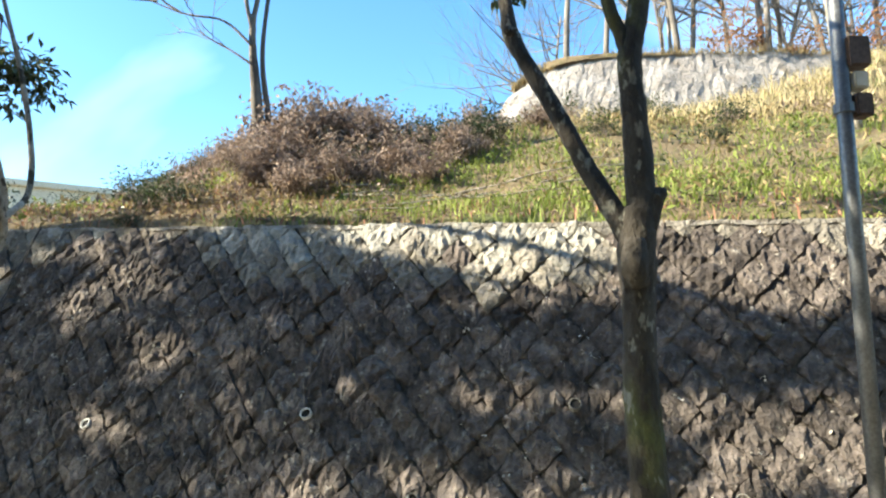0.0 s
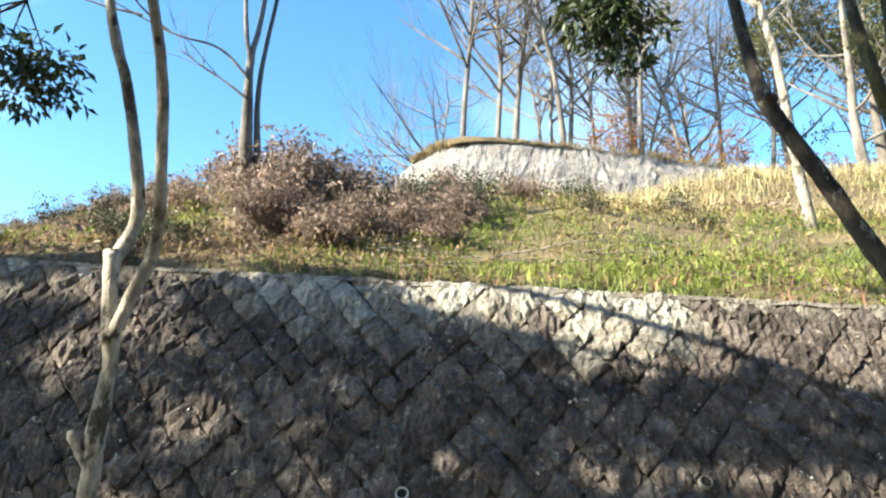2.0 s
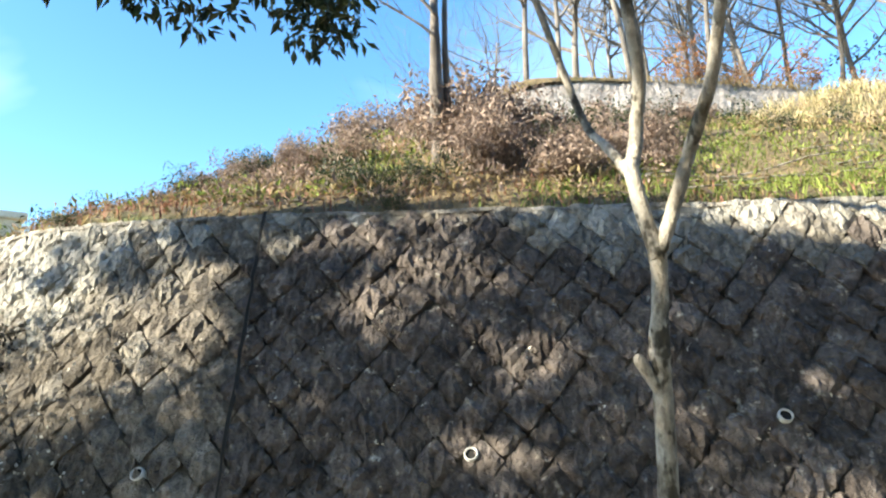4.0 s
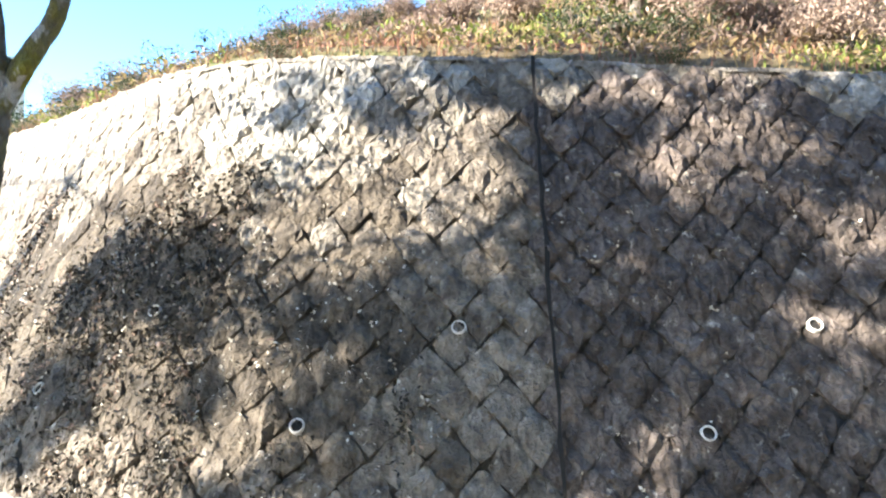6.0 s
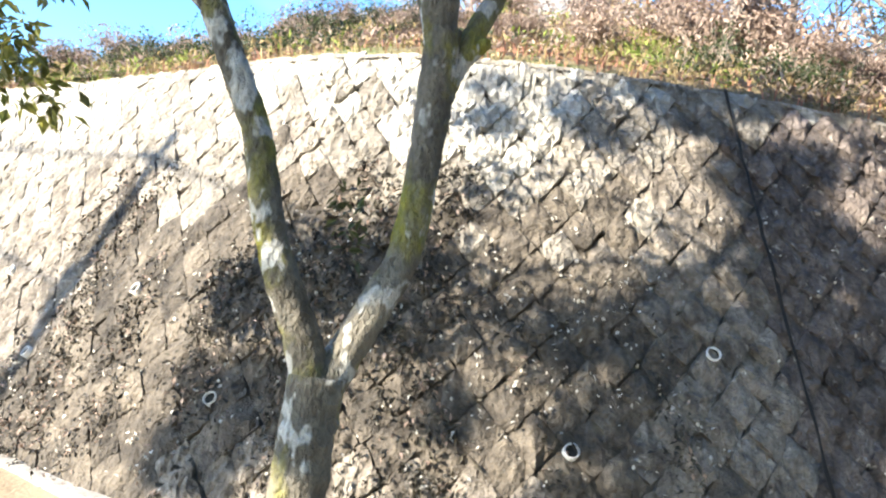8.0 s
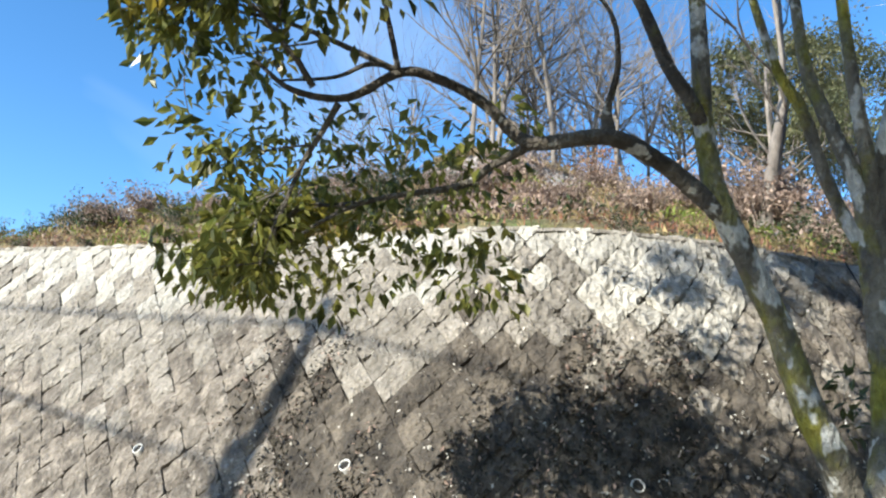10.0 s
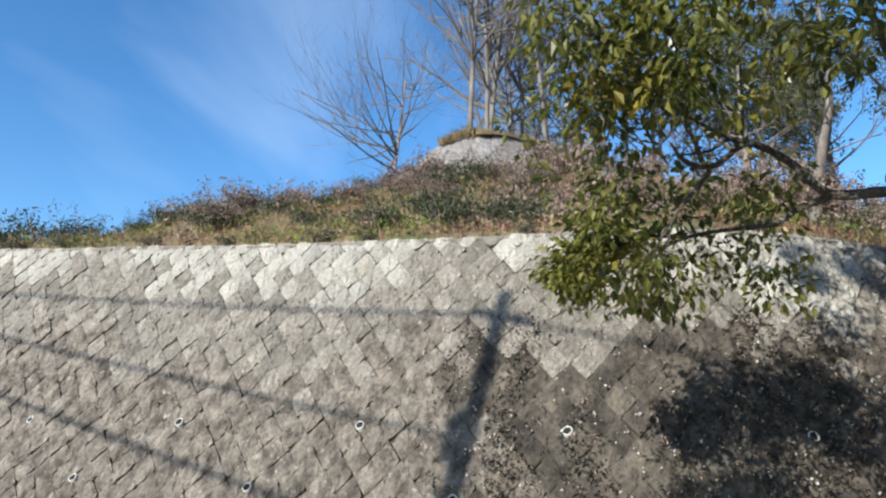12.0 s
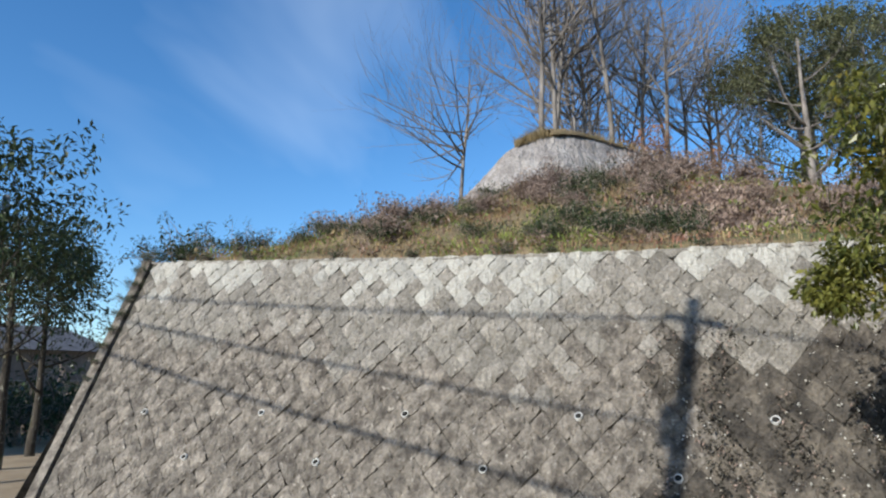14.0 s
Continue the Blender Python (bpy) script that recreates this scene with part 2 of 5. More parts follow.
def tube(verts, faces, points, sides=6, lumps=0.0, rng=None):
    """Adds a tube through (x, y, z, r) points to the lists."""
    base, count = len(verts), len(points)
    u = None
    for i, q in enumerate(points):
        a, b = points[max(i - 1, 0)], points[min(i + 1, count - 1)]
        d = Vector((b[0] - a[0], b[1] - a[1], b[2] - a[2]))
        d = d.normalized() if d.length > 1e-9 else Vector((0, 0, 1))
        if u is None:
            u = d.cross(Vector((0.31, 0.17, 0.93)) if abs(d.z) < 0.8 else Vector((1, 0, 0)))
        u = (u - d * u.dot(d)).normalized()
        v = d.cross(u)
        for k in range(sides):
            ang = 2 * math.pi * k / sides
            r = q[3] * (1 + (lumps * rng.uniform(-1, 1) if lumps else 0))
            verts.append((q[0] + r * (u.x * math.cos(ang) + v.x * math.sin(ang)),
                          q[1] + r * (u.y * math.cos(ang) + v.y * math.sin(ang)),
                          q[2] + r * (u.z * math.cos(ang) + v.z * math.sin(ang))))
    for i in range(count - 1):
        for k in range(sides):
            j = (k + 1) % sides
            faces.append((base + i * sides + k, base + i * sides + j, base + (i + 1) * sides + j, base + (i + 1) * sides + k))
    faces.append(tuple(base + k for k in reversed(range(sides))))
    faces.append(tuple(base + (count - 1) * sides + k for k in range(sides)))


def leaf_cloud(centres, radii, count, size, rng, droop=0.3, flat=0.7, ratio=0.42):
    """Many folded leaves in blobs: arrays of vertices and faces."""
    centres, radii = np.array(centres, float), np.array(radii, float)
    w = radii ** 2
    pick = rng.choice(len(centres), count, p=w / w.sum())
    d = rng.normal(size=(count, 3))
    d /= np.linalg.norm(d, axis=1)[:, None]
    rad = radii[pick] * rng.uniform(0.15, 1.0, count) ** 0.45
    pos = centres[pick] + d * rad[:, None] * np.array([1, 1, flat])
    axis = d * 0.8 + rng.normal(size=(count, 3)) * 0.7 + np.array([0, 0, -droop])
    axis /= np.linalg.norm(axis, axis=1)[:, None]
    side = np.cross(axis, rng.normal(size=(count, 3)) * 0.5 + np.array([0, 0, 1.0]))
    side /= np.linalg.norm(side, axis=1)[:, None] + 1e-9
    nrm = np.cross(side, axis)
    ln = size * rng.uniform(0.6, 1.25, count)[:, None]
    mid = pos + axis * ln * 0.48
    verts = np.stack([pos, mid + side * ln * ratio * 0.5 + nrm * ln * 0.08, pos + axis * ln - nrm * ln * 0.08,
                      mid - side * ln * ratio * 0.5 + nrm * ln * 0.08], 1).reshape(-1, 3)
    i = np.arange(count)[:, None] * 4
    faces = np.concatenate([i + np.array([0, 1, 2]), i + np.array([0, 2, 3])], 1).reshape(-1, 3)
    return verts.tolist(), faces.tolist()


def blades(x, y, z, height, width, rng, lean=0.5):
    """Bent grass blades, three triangles each."""
    n = len(x)
    ang, h = rng.uniform(0, 2 * np.pi, n), height * rng.uniform(0.45, 1.3, n)
    out = np.stack([np.cos(ang), np.sin(ang), np.zeros(n)], 1)
    turn = rng.uniform(0, 2 * np.pi, n)
    side = np.stack([np.cos(turn), np.sin(turn), np.zeros(n)], 1) * (width * rng.uniform(0.6, 1.4, n))[:, None] / 2
    root = np.stack([x, y, z - 0.03], 1)
    bend = (lean * rng.uniform(0.1, 1.0, n) * h)[:, None]
    mid = root + out * bend * 0.35 + np.stack([0 * h, 0 * h, h * 0.6], 1)
    tip = root + out * bend + np.stack([0 * h, 0 * h, h * rng.uniform(0.7, 1.0, n)], 1)
    verts = np.stack([root - side, root + side, mid + side * 0.8, mid - side * 0.8, tip], 1).reshape(-1, 3)
    i = np.arange(n)[:, None] * 5
    faces = np.concatenate([i + np.array([0, 1, 2]), i + np.array([0, 2, 3]), i + np.array([3, 2, 4])], 1).reshape(-1, 3)
    return verts.tolist(), faces.tolist()


def stuff(name, data, mat, label, category):
    return tagged(new(name, mesh_of(name, data[0], data[1], mat)), label, category, kind="stuff")


# ---------------------------------------------------------------- the plan: the line of the retaining wall
BATTER = 0.47                                   # metres back per metre of height
P0, U1 = np.array([0.824, 4.258]), np.array([-0.961, 0.276])
S_START, S_ARC, RADIUS, TURN_ARC = -9.0, 5.53, 4.8, 0.7994
S_LINE = S_ARC + RADIUS * TURN_ARC
S_END = S_LINE + 8.9
REF = 1.15                                      # height at which the line is drawn
A0 = math.atan2(U1[1], U1[0])
N1 = np.array([U1[1], -U1[0]])                  # towards the hill


def line(s):
    """Point of the wall's line at REF, and the way towards the hill there."""
    if s <= S_ARC:
        return P0 + U1 * s, N1
    c = P0 + U1 * S_ARC + N1 * RADIUS
    phi = min((s - S_ARC) / RADIUS, TURN_ARC)
    a = A0 - phi
    u, n = np.array([math.cos(a), math.sin(a)]), np.array([math.sin(a), -math.cos(a)])
    p = c - n * RADIUS
    if s > S_LINE:
        p = p + u * (s - S_LINE)
    return p, n


TOP_S, TOP_Z = [-9, 0, 5.0, 6.1, 7.4, 10.4, 13.4, 18.5, 19.5], [2.27, 2.63, 2.83, 2.86, 2.93, 3.02, 3.18, 3.53, 3.58]
HOLE_S, HOLE_Z = [-9, 0, 1.87, 3.7, 5.7, 8.0, 11.2, 15.7, 19], [1.75, 1.33, 1.224, 1.10, 1.08, 1.135, 1.17, 1.18, 1.18]


def top_z(s):
    return np.interp(s, TOP_S, TOP_Z)


def ground_z(x):
    return np.interp(x, [-4.6, 0.8, 8.0], [0.0, 0.25, 0.58])


def wall_point(s, z, out=0.0):
    """A point of the wall's face; out: metres proud of it."""
    p, n = line(s)
    q = p + n * (BATTER * (z - REF))
    k = out / math.hypot(1, BATTER)
    return np.array([q[0] - n[0] * k, q[1] - n[1] * k, z + BATTER * k])


LINE_S = np.arange(S_START, S_END + 0.01, 0.05)
LINE_P = np.array([line(s)[0] for s in LINE_S])
LINE_N = np.array([line(s)[1] for s in LINE_S])
P_LINE, _ = line(S_LINE)
N2 = line(S_END)[1]
U2 = np.array([-N2[1], N2[0]])


def hill_d(x, y):
    """How far behind the wall's top edge a place lies, and the nearest place along the wall."""
    x, y = np.atleast_1d(np.asarray(x, float)), np.atleast_1d(np.asarray(y, float))
    ds, ss = np.empty(len(x)), np.empty(len(x))
    for i in range(0, len(x), 4000):
        px, py = x[i:i + 4000, None] - LINE_P[None, :, 0], y[i:i + 4000, None] - LINE_P[None, :, 1]
        k = np.argmin(px * px + py * py, 1)
        r = np.arange(len(k))
        ss[i:i + 4000] = LINE_S[k]
        ds[i:i + 4000] = px[r, k] * LINE_N[k, 0] + py[r, k] * LINE_N[k, 1] - BATTER * (top_z(LINE_S[k]) - REF)
    end = 8.9 - 0.6 - ((x - P_LINE[0]) * U2[0] + (y - P_LINE[1]) * U2[1])
    m = np.minimum(ds, end)
    return np.where(np.abs(ds - end) < 1.5, m - (1.5 - np.abs(ds - end)) ** 2 / 9.0 * np.clip(m, 0, 1), m), ss


def smooth(v, a, b):
    t = np.clip((v - a) / (b - a), 0, 1)
    return t * t * (3 - 2 * t)


def hill_z(x, y):
    d, s = hill_d(x, y)
    x, y = np.atleast_1d(np.asarray(x, float)), np.atleast_1d(np.asarray(y, float))
    dd = np.clip(d, 0, None)
    z = top_z(s) + np.where(dd < 4.3, 0.5 * dd, 2.15 + 0.3 * (dd - 4.3))
    z = z + 1.5 * smooth(x, 3, 9) * smooth(dd, 7, 12)
    z = z + smooth(dd, 0.1, 1.2) * (0.10 * np.sin(1.3 * x + 0.7 * y) * np.cos(0.9 * y - 0.5 * x) + 0.05 * np.sin(3.1 * x + 1.0) * np.sin(2.7 * y))
    z = z - 0.42 * smooth(dd, 0.2, 1.5) * np.exp(-(((x + 4.6) / 2.3) ** 2 + ((y - 9.3) / 2.3) ** 2))
    z = z + 0.2 * np.exp(-(((x + 2.1) / 1.3) ** 2 + ((y - 8.8) / 1.6) ** 2))
    return np.minimum(z, 9.6 - 2.8 * smooth(-x, -5.0, -1.5) * smooth(y, 19.0, 22.0))


# ---------------------------------------------------------------- ground, hillside
def build_ground():
    xs = sorted(set([-3000, -800, -200, -80, -50] + [v * 1.0 for v in range(-34, 25)] + [40, 80, 200, 800, 3000]))
    ys = sorted(set([-3000, -800, -200, -60] + [v * 1.0 for v in range(-24, 50)] + [80, 200, 800, 3000]))
    verts = [(x, y, float(ground_z(x)) * (1.0 if -40 < y < 60 else 0.0) + (0.015 * math.sin(2.1 * x) * math.sin(1.7 * y) if abs(x) < 40 and abs(y) < 50 else 0))
             for y in ys for x in xs]
    w = len(xs)
    faces = [(j * w + i, j * w + i + 1, (j + 1) * w + i + 1, (j + 1) * w + i) for j in range(len(ys) - 1) for i in range(w - 1)]
    tagged(new("ground", mesh_of("ground", verts, faces, SAND, True)), "sandy brown ground along the foot of the wall", "ground", kind="structure")
    # footpath
    verts, faces = [], []
    for i, x in enumerate(np.arange(-24, 12.1, 0.5)):
        yc = 0.15 - 0.41 * x
        for off in (-6.0, 1.5):
            verts.append((x + 0.38 * off, yc + 0.92 * off, float(ground_z(x + 0.38 * off)) + 0.03))
        if i:
            k = 2 * i
            faces.append((k - 2, k, k + 1, k - 1))
    tagged(new("pavement", mesh_of("pavement", verts, faces, ASPHALT)), "grey asphalt footpath beside the stone wall", "pavement", kind="structure")


def build_hillside():
    verts, faces = [], []
    # a strip that follows the wall's edge
    ss = np.arange(S_START, S_END - 0.4, 0.25)
    offs = [-0.12, 0.0, 0.12, 0.3, 0.6, 1.0, 1.5, 2.0, 2.5]
    pts = []
    for s in ss:
        p, n = line(s)
        for o in offs:
            q = p + n * (BATTER * (top_z(s) - REF) + 0.1 + o)
            pts.append((q[0], q[1]))
    pts = np.array(pts)
    z = hill_z(pts[:, 0], pts[:, 1])
    w = len(offs)
    for i in range(len(pts)):
        verts.append((pts[i, 0], pts[i, 1], z[i] - (0.15 if i % w == 0 else 0)))
    for i in range(len(ss) - 1):
        for j in range(w - 1):
            faces.append((i * w + j, (i + 1) * w + j, (i + 1) * w + j + 1, i * w + j + 1))
    # the rest on a grid
    gx, gy = np.arange(-14, 46, 0.5), np.arange(2, 62, 0.5)
    X, Y = np.meshgrid(gx, gy)
    x, y = X.ravel(), Y.ravel()
    d, _ = hill_d(x, y)
    z = hill_z(x, y) - 0.04 * (d < 2.6)
    idx = -np.ones(len(x), int)
    keep = d > 1.7
    idx[keep] = np.arange(keep.sum()) + len(verts)
    verts += [(x[i], y[i], z[i]) for i in np.nonzero(keep)[0]]
    wx = len(gx)
    for j in range(len(gy) - 1):
        for i in range(wx - 1):
            q = (idx[j * wx + i], idx[j * wx + i + 1], idx[(j + 1) * wx + i + 1], idx[(j + 1) * wx + i])
            if min(q) >= 0:
                faces.append(q)
    tagged(new("hillside", mesh_of("hillside", verts, faces, SOIL, True)), "brown grassy hillside above the retaining wall", "hillside", kind="structure")


# ---------------------------------------------------------------- retaining wall
def build_wall():
    """Backing, top edge, end strip and footing of the curved wall."""
    verts, faces = [], []
    ss = list(np.arange(S_START, S_END, 0.25)) + [S_END]
    zs = [-0.3, 0.4, 1.15, 2.0, 1.0]
    for s in ss:
        for z in zs[:-1]:
            verts.append(wall_point(s, z, -0.035))
        t = float(top_z(s))
        verts.append(wall_point(s, t - 0.01, -0.035))
        p, n = line(s)
        q = p + n * (BATTER * (t - REF) + 0.35)
        verts.append((q[0], q[1], t - 0.02))
        verts.append((q[0] + n[0] * 0.3, q[1] + n[1] * 0.3, -0.3))
    w = 7
    for i in range(len(ss) - 1):
        for j in range(w - 1):
            faces.append((i * w + j, (i + 1) * w + j, (i + 1) * w + j + 1, i * w + j + 1))
        faces.append((i * w + 6, (i + 1) * w + 6, (i + 1) * w, i * w))
    faces.append(tuple(range(w)))
    faces.append(tuple((len(ss) - 1) * w + j for j in reversed(range(w))))
    wall = tagged(new("wall_retaining", mesh_of("wall_retaining", verts, faces, JOINT)),
                  "curved leaning retaining wall of rough grey stones laid diamondwise", "wall", kind="structure")
    # mortar edge along the top
    verts, faces = [], []
    ss = list(np.arange(S_START, S_END, 0.2)) + [S_END]
    rng = random.Random(5)
    for s in ss:
        t = float(top_z(s)) - 0.015 + rng.uniform(-0.012, 0.012)
        p, n = line(s)
        a = wall_point(s, t - 0.022, 0.006 + rng.uniform(-0.006, 0.006))
        b = wall_point(s, t + 0.012, 0.006)
        q = p + n * (BATTER * (t - REF) + 0.22)
        verts += [a, b, (q[0], q[1], t + 0.01), (q[0], q[1], t - 0.06)]
    for i in range(len(ss) - 1):
        for j in range(3):
            faces.append((i * 4 + j, (i + 1) * 4 + j, (i + 1) * 4 + j + 1, i * 4 + j + 1))
    part("top_edge", (verts, faces), STONE_MID, wall, "weathered mortar edge along the top")
    # footing
    verts, faces = [], []
    ss = list(np.arange(S_START, S_END, 0.25)) + [S_END]
    for s in ss:
        g = float(ground_z(line(s)[0][0]))
        a, b = wall_point(s, g + 0.05, 0.0), wall_point(s, g + 0.05, 0.09)
        verts += [a, (b[0], b[1], g + 0.05), (b[0], b[1], g - 0.2)]
    for i in range(len(ss) - 1):
        for j in range(2):
            faces.append((i * 3 + j, (i + 1) * 3 + j, (i + 1) * 3 + j + 1, i * 3 + j + 1))
    part("footing", (verts, faces), CONCRETE, wall, "pale concrete footing strip")
    # end strip along the far corner, and the return behind it
    verts, faces = [], []
    t_end = float(top_z(S_END))
    for z in np.linspace(-0.2, t_end + 0.05, 12):
        for ds, o in ((0.05, -0.10), (0.05, 0.0), (0.22, 0.0), (0.22, -0.6)):
            p = wall_point(S_END, z, o)
            verts.append((p[0] + U2[0] * ds, p[1] + U2[1] * ds, p[2]))
    for i in range(11):
        for j in range(3):
            faces.append((i * 4 + j, i * 4 + j + 1, (i + 1) * 4 + j + 1, (i + 1) * 4 + j))
    faces.append((44, 45, 46, 47))
    part("end_strip", (verts, faces), STONE_FAR, wall, "concrete strip closing the wall's end")
    verts = []
    for z in (-0.2, t_end + 0.02):
        for back in (0.0, 12.0):
            p = wall_point(S_END, z, -0.05)
            verts.append((p[0] + U2[0] * (0.3 + BATTER * (REF - z) * 0.3) + N2[0] * back, p[1] + U2[1] * (0.3 + BATTER * (REF - z) * 0.3) + N2[1] * back, z))
    part("return_face", (verts, [(0, 1, 3, 2)]), JOINT, wall)
    return wall


def stone_mesh(rng, name, mat, hw, hh, cut=9.0, rough=1.0, n=3):
    """A rough diamond-faced stone, x along the wall, y up its face, z proud; cut: the face stops at this y."""
    verts, faces = [], []
    tilt_x, tilt_y, bulge = rough * rng.uniform(-0.05, 0.05), rough * rng.uniform(-0.06, 0.06), rough * rng.uniform(0.002, 0.014)
    for j in range(n + 1):
        for i in range(n + 1):
            u, v = 2 * i / n - 1, 2 * j / n - 1
            if 0 < i < n and 0 < j < n:
                u, v = u + rng.uniform(-0.2, 0.2), v + rng.uniform(-0.2, 0.2)
            elif 0 < i < n or 0 < j < n:
                u, v = (u * rng.uniform(0.93, 1.04), v * rng.uniform(0.93, 1.04)) if n != 4 else (u * rng.uniform(0.97, 1.01), v * rng.uniform(0.97, 1.01))
            else:
                k = rng.uniform(0.84, 1.01) if n != 4 else rng.uniform(0.90, 0.99)
                u, v = u * k, v * k
            u, v = u * 0.98, v * 1.015
            x, y = (u - v) / 2 * hw, (u + v) / 2 * hh
            edge = max(abs(u), abs(v))
            z = bulge * (1.2 - edge ** 3) + tilt_x * x + tilt_y * y + rough * rng.uniform(-0.010, 0.012) + (-0.007 if edge > 0.9 else 0)
            verts.append((x, min(y, cut), z))
    ring = [i for i in range(n + 1)] + [j * (n + 1) + n for j in range(1, n + 1)] + [n * (n + 1) + i for i in range(n - 1, -1, -1)] + [j * (n + 1) for j in range(n - 1, 0, -1)]
    for j in range(n):
        for i in range(n):
            k = j * (n + 1) + i
            faces.append((k, k + 1, k + n + 2, k + n + 1))
    base = len(verts)
    for k in ring:
        verts.append((verts[k][0] * 0.99, verts[k][1], -0.07))
    for i in range(len(ring)):
        j = (i + 1) % len(ring)
        faces.append((ring[j], ring[i], base + i, base + j))
    return verts, faces


PITCH, PITCH_UP = 0.275, 0.315
SLOPE_K = math.hypot(1, BATTER)


def stone_pose(s, z):
    p, n = line(s)
    q = wall_point(s, z)
    t = Vector((-n[1], n[0], 0))           # along the wall, growing s
    up = Vector((n[0] * BATTER, n[1] * BATTER, 1)).normalized()
    out = (-t).cross(up)
    shrink = 1.0
    if S_ARC < s < S_LINE:
        shrink = (RADIUS - BATTER * (z - REF)) / RADIUS
    m = Matrix((( -t.x, up.x, out.x, q[0]), (-t.y, up.y, out.y, q[1]), (-t.z, up.z, out.z, q[2]), (0, 0, 0, 1)))
    return m @ Matrix.Diagonal((shrink, 1, 1, 1))


def build_stones(wall):
    rng = random.Random(11)
    hw, hh = PITCH / 2 * 1.005, PITCH_UP / 2 * 1.005
    variants = [mesh_of("stone", *stone_mesh(rng, "stone", STONE, hw, hh, 9.0, 1.35), STONE) for _ in range(24)]
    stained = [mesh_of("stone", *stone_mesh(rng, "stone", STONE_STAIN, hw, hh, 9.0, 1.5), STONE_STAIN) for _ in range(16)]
    raw = [stone_mesh(rng, "", None, hw, hh, 9.0, 0.9, 4) for _ in range(60)]
    rubble = [stone_mesh(rng, "", None, hw, hh, 9.0, 1.5, 5) for _ in range(80)]
    lots = {"far": ([], []), "mid": ([], []), "clean": ([], []), "dark": ([], []), "stain": ([], [])}
    row = 0
    while True:
        down = row * PITCH_UP / 2
        s0 = S_START + (0.5 * PITCH if row % 2 else 0.0)
        some = False
        for i in range(int((S_END - S_START) / PITCH) + 1):
            s = s0 + i * PITCH
            if s > S_END - 0.05:
                continue
            t = float(top_z(s))
            z = t - down / SLOPE_K
            if z < float(ground_z(line(s)[0][0])) - 0.2:
                continue
            some = True
            m = stone_pose(s, z) @ pose(rng.uniform(-0.006, 0.006), rng.uniform(-0.006, 0.006), rng.uniform(-0.008, 0.008), rng.uniform(-2, 2), rng.uniform(-2, 2), rng.uniform(-6, 6) * (1 if s < 8.5 else 0.5)) @ Matrix.Diagonal((rng.uniform(0.95, 1.06), rng.uniform(0.95, 1.06), 1, 1))
            if row == 0:
                v, f = stone_mesh(rng, "", None, hw, hh, 0.0)
            else:
                v, f = rng.choice(rubble if s < 8.5 else raw)
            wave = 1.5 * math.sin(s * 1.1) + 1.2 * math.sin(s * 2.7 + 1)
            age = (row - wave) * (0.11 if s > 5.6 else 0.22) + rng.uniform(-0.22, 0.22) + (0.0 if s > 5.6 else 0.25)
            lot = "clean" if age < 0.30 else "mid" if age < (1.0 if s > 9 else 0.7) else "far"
            # Stones right of the joint take the colour with shade in it.
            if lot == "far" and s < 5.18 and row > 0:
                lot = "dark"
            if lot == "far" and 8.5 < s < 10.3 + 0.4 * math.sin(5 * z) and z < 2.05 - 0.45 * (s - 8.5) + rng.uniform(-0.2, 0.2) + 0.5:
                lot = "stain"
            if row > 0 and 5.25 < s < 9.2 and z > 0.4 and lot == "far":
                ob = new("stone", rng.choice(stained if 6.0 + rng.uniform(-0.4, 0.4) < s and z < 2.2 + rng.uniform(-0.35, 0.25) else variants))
                ob.parent = wall
                ob.matrix_basis = m
                continue
            tv, tf = lots[lot]
            base = len(tv)
            tv += [tuple(m @ Vector(p)) for p in v]
            tf += [tuple(base + k for k in q) for q in f]
        row += 1
        if not some or row > 60:
            break
    for lot, mat, name, label in (("far", STONE_FAR, "stonework", "rough grey-brown stones"), ("dark", STONE_DARK_SHADED, "dark_stonework", "dark rubble stones with dirt and tree shade in their colour"), ("stain", STONE_STAIN, "stained_stonework", "brown stained stones"), ("mid", STONE_MID, "weathered_stonework", "weathered grey stones"),
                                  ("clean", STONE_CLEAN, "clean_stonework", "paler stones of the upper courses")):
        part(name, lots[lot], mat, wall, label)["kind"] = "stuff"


def build_joint(wall):
    """The dark expansion joint that cuts through the wall."""
    verts, faces = [], []
    rng = random.Random(2)
    zs = np.linspace(0.0, float(top_z(5.18)), 28)
    for z in zs:
        s = 5.18 + rng.uniform(-0.008, 0.008)
        for ds in (-0.013, 0.013):
            verts.append(wall_point(s + ds * rng.uniform(0.5, 1.2), z, 0.040))
    for i in range(len(zs) - 1):
        faces.append((2 * i, 2 * i + 1, 2 * i + 3, 2 * i + 2))
    part("expansion_joint", (verts, faces), BLACK, wall, "dark vertical expansion joint")


def ring_mesh(outer, inner, length, sides=20):
    bm = bmesh.new()
    loops = []
    for r, z in ((outer, -0.1), (outer, length - 0.004), (outer - 0.003, length), (inner + 0.002, length), (inner, length - 0.004), (inner, -0.08)):
        loops.append([bm.verts.new((r * math.cos(2 * math.pi * k / sides), r * math.sin(2 * math.pi * k / sides), z)) for k in range(sides)])
    for a, b in zip(loops, loops[1:]):
        for k in range(sides):
            bm.faces.new((a[k], a[(k + 1) % sides], b[(k + 1) % sides], b[k]))
    return bm


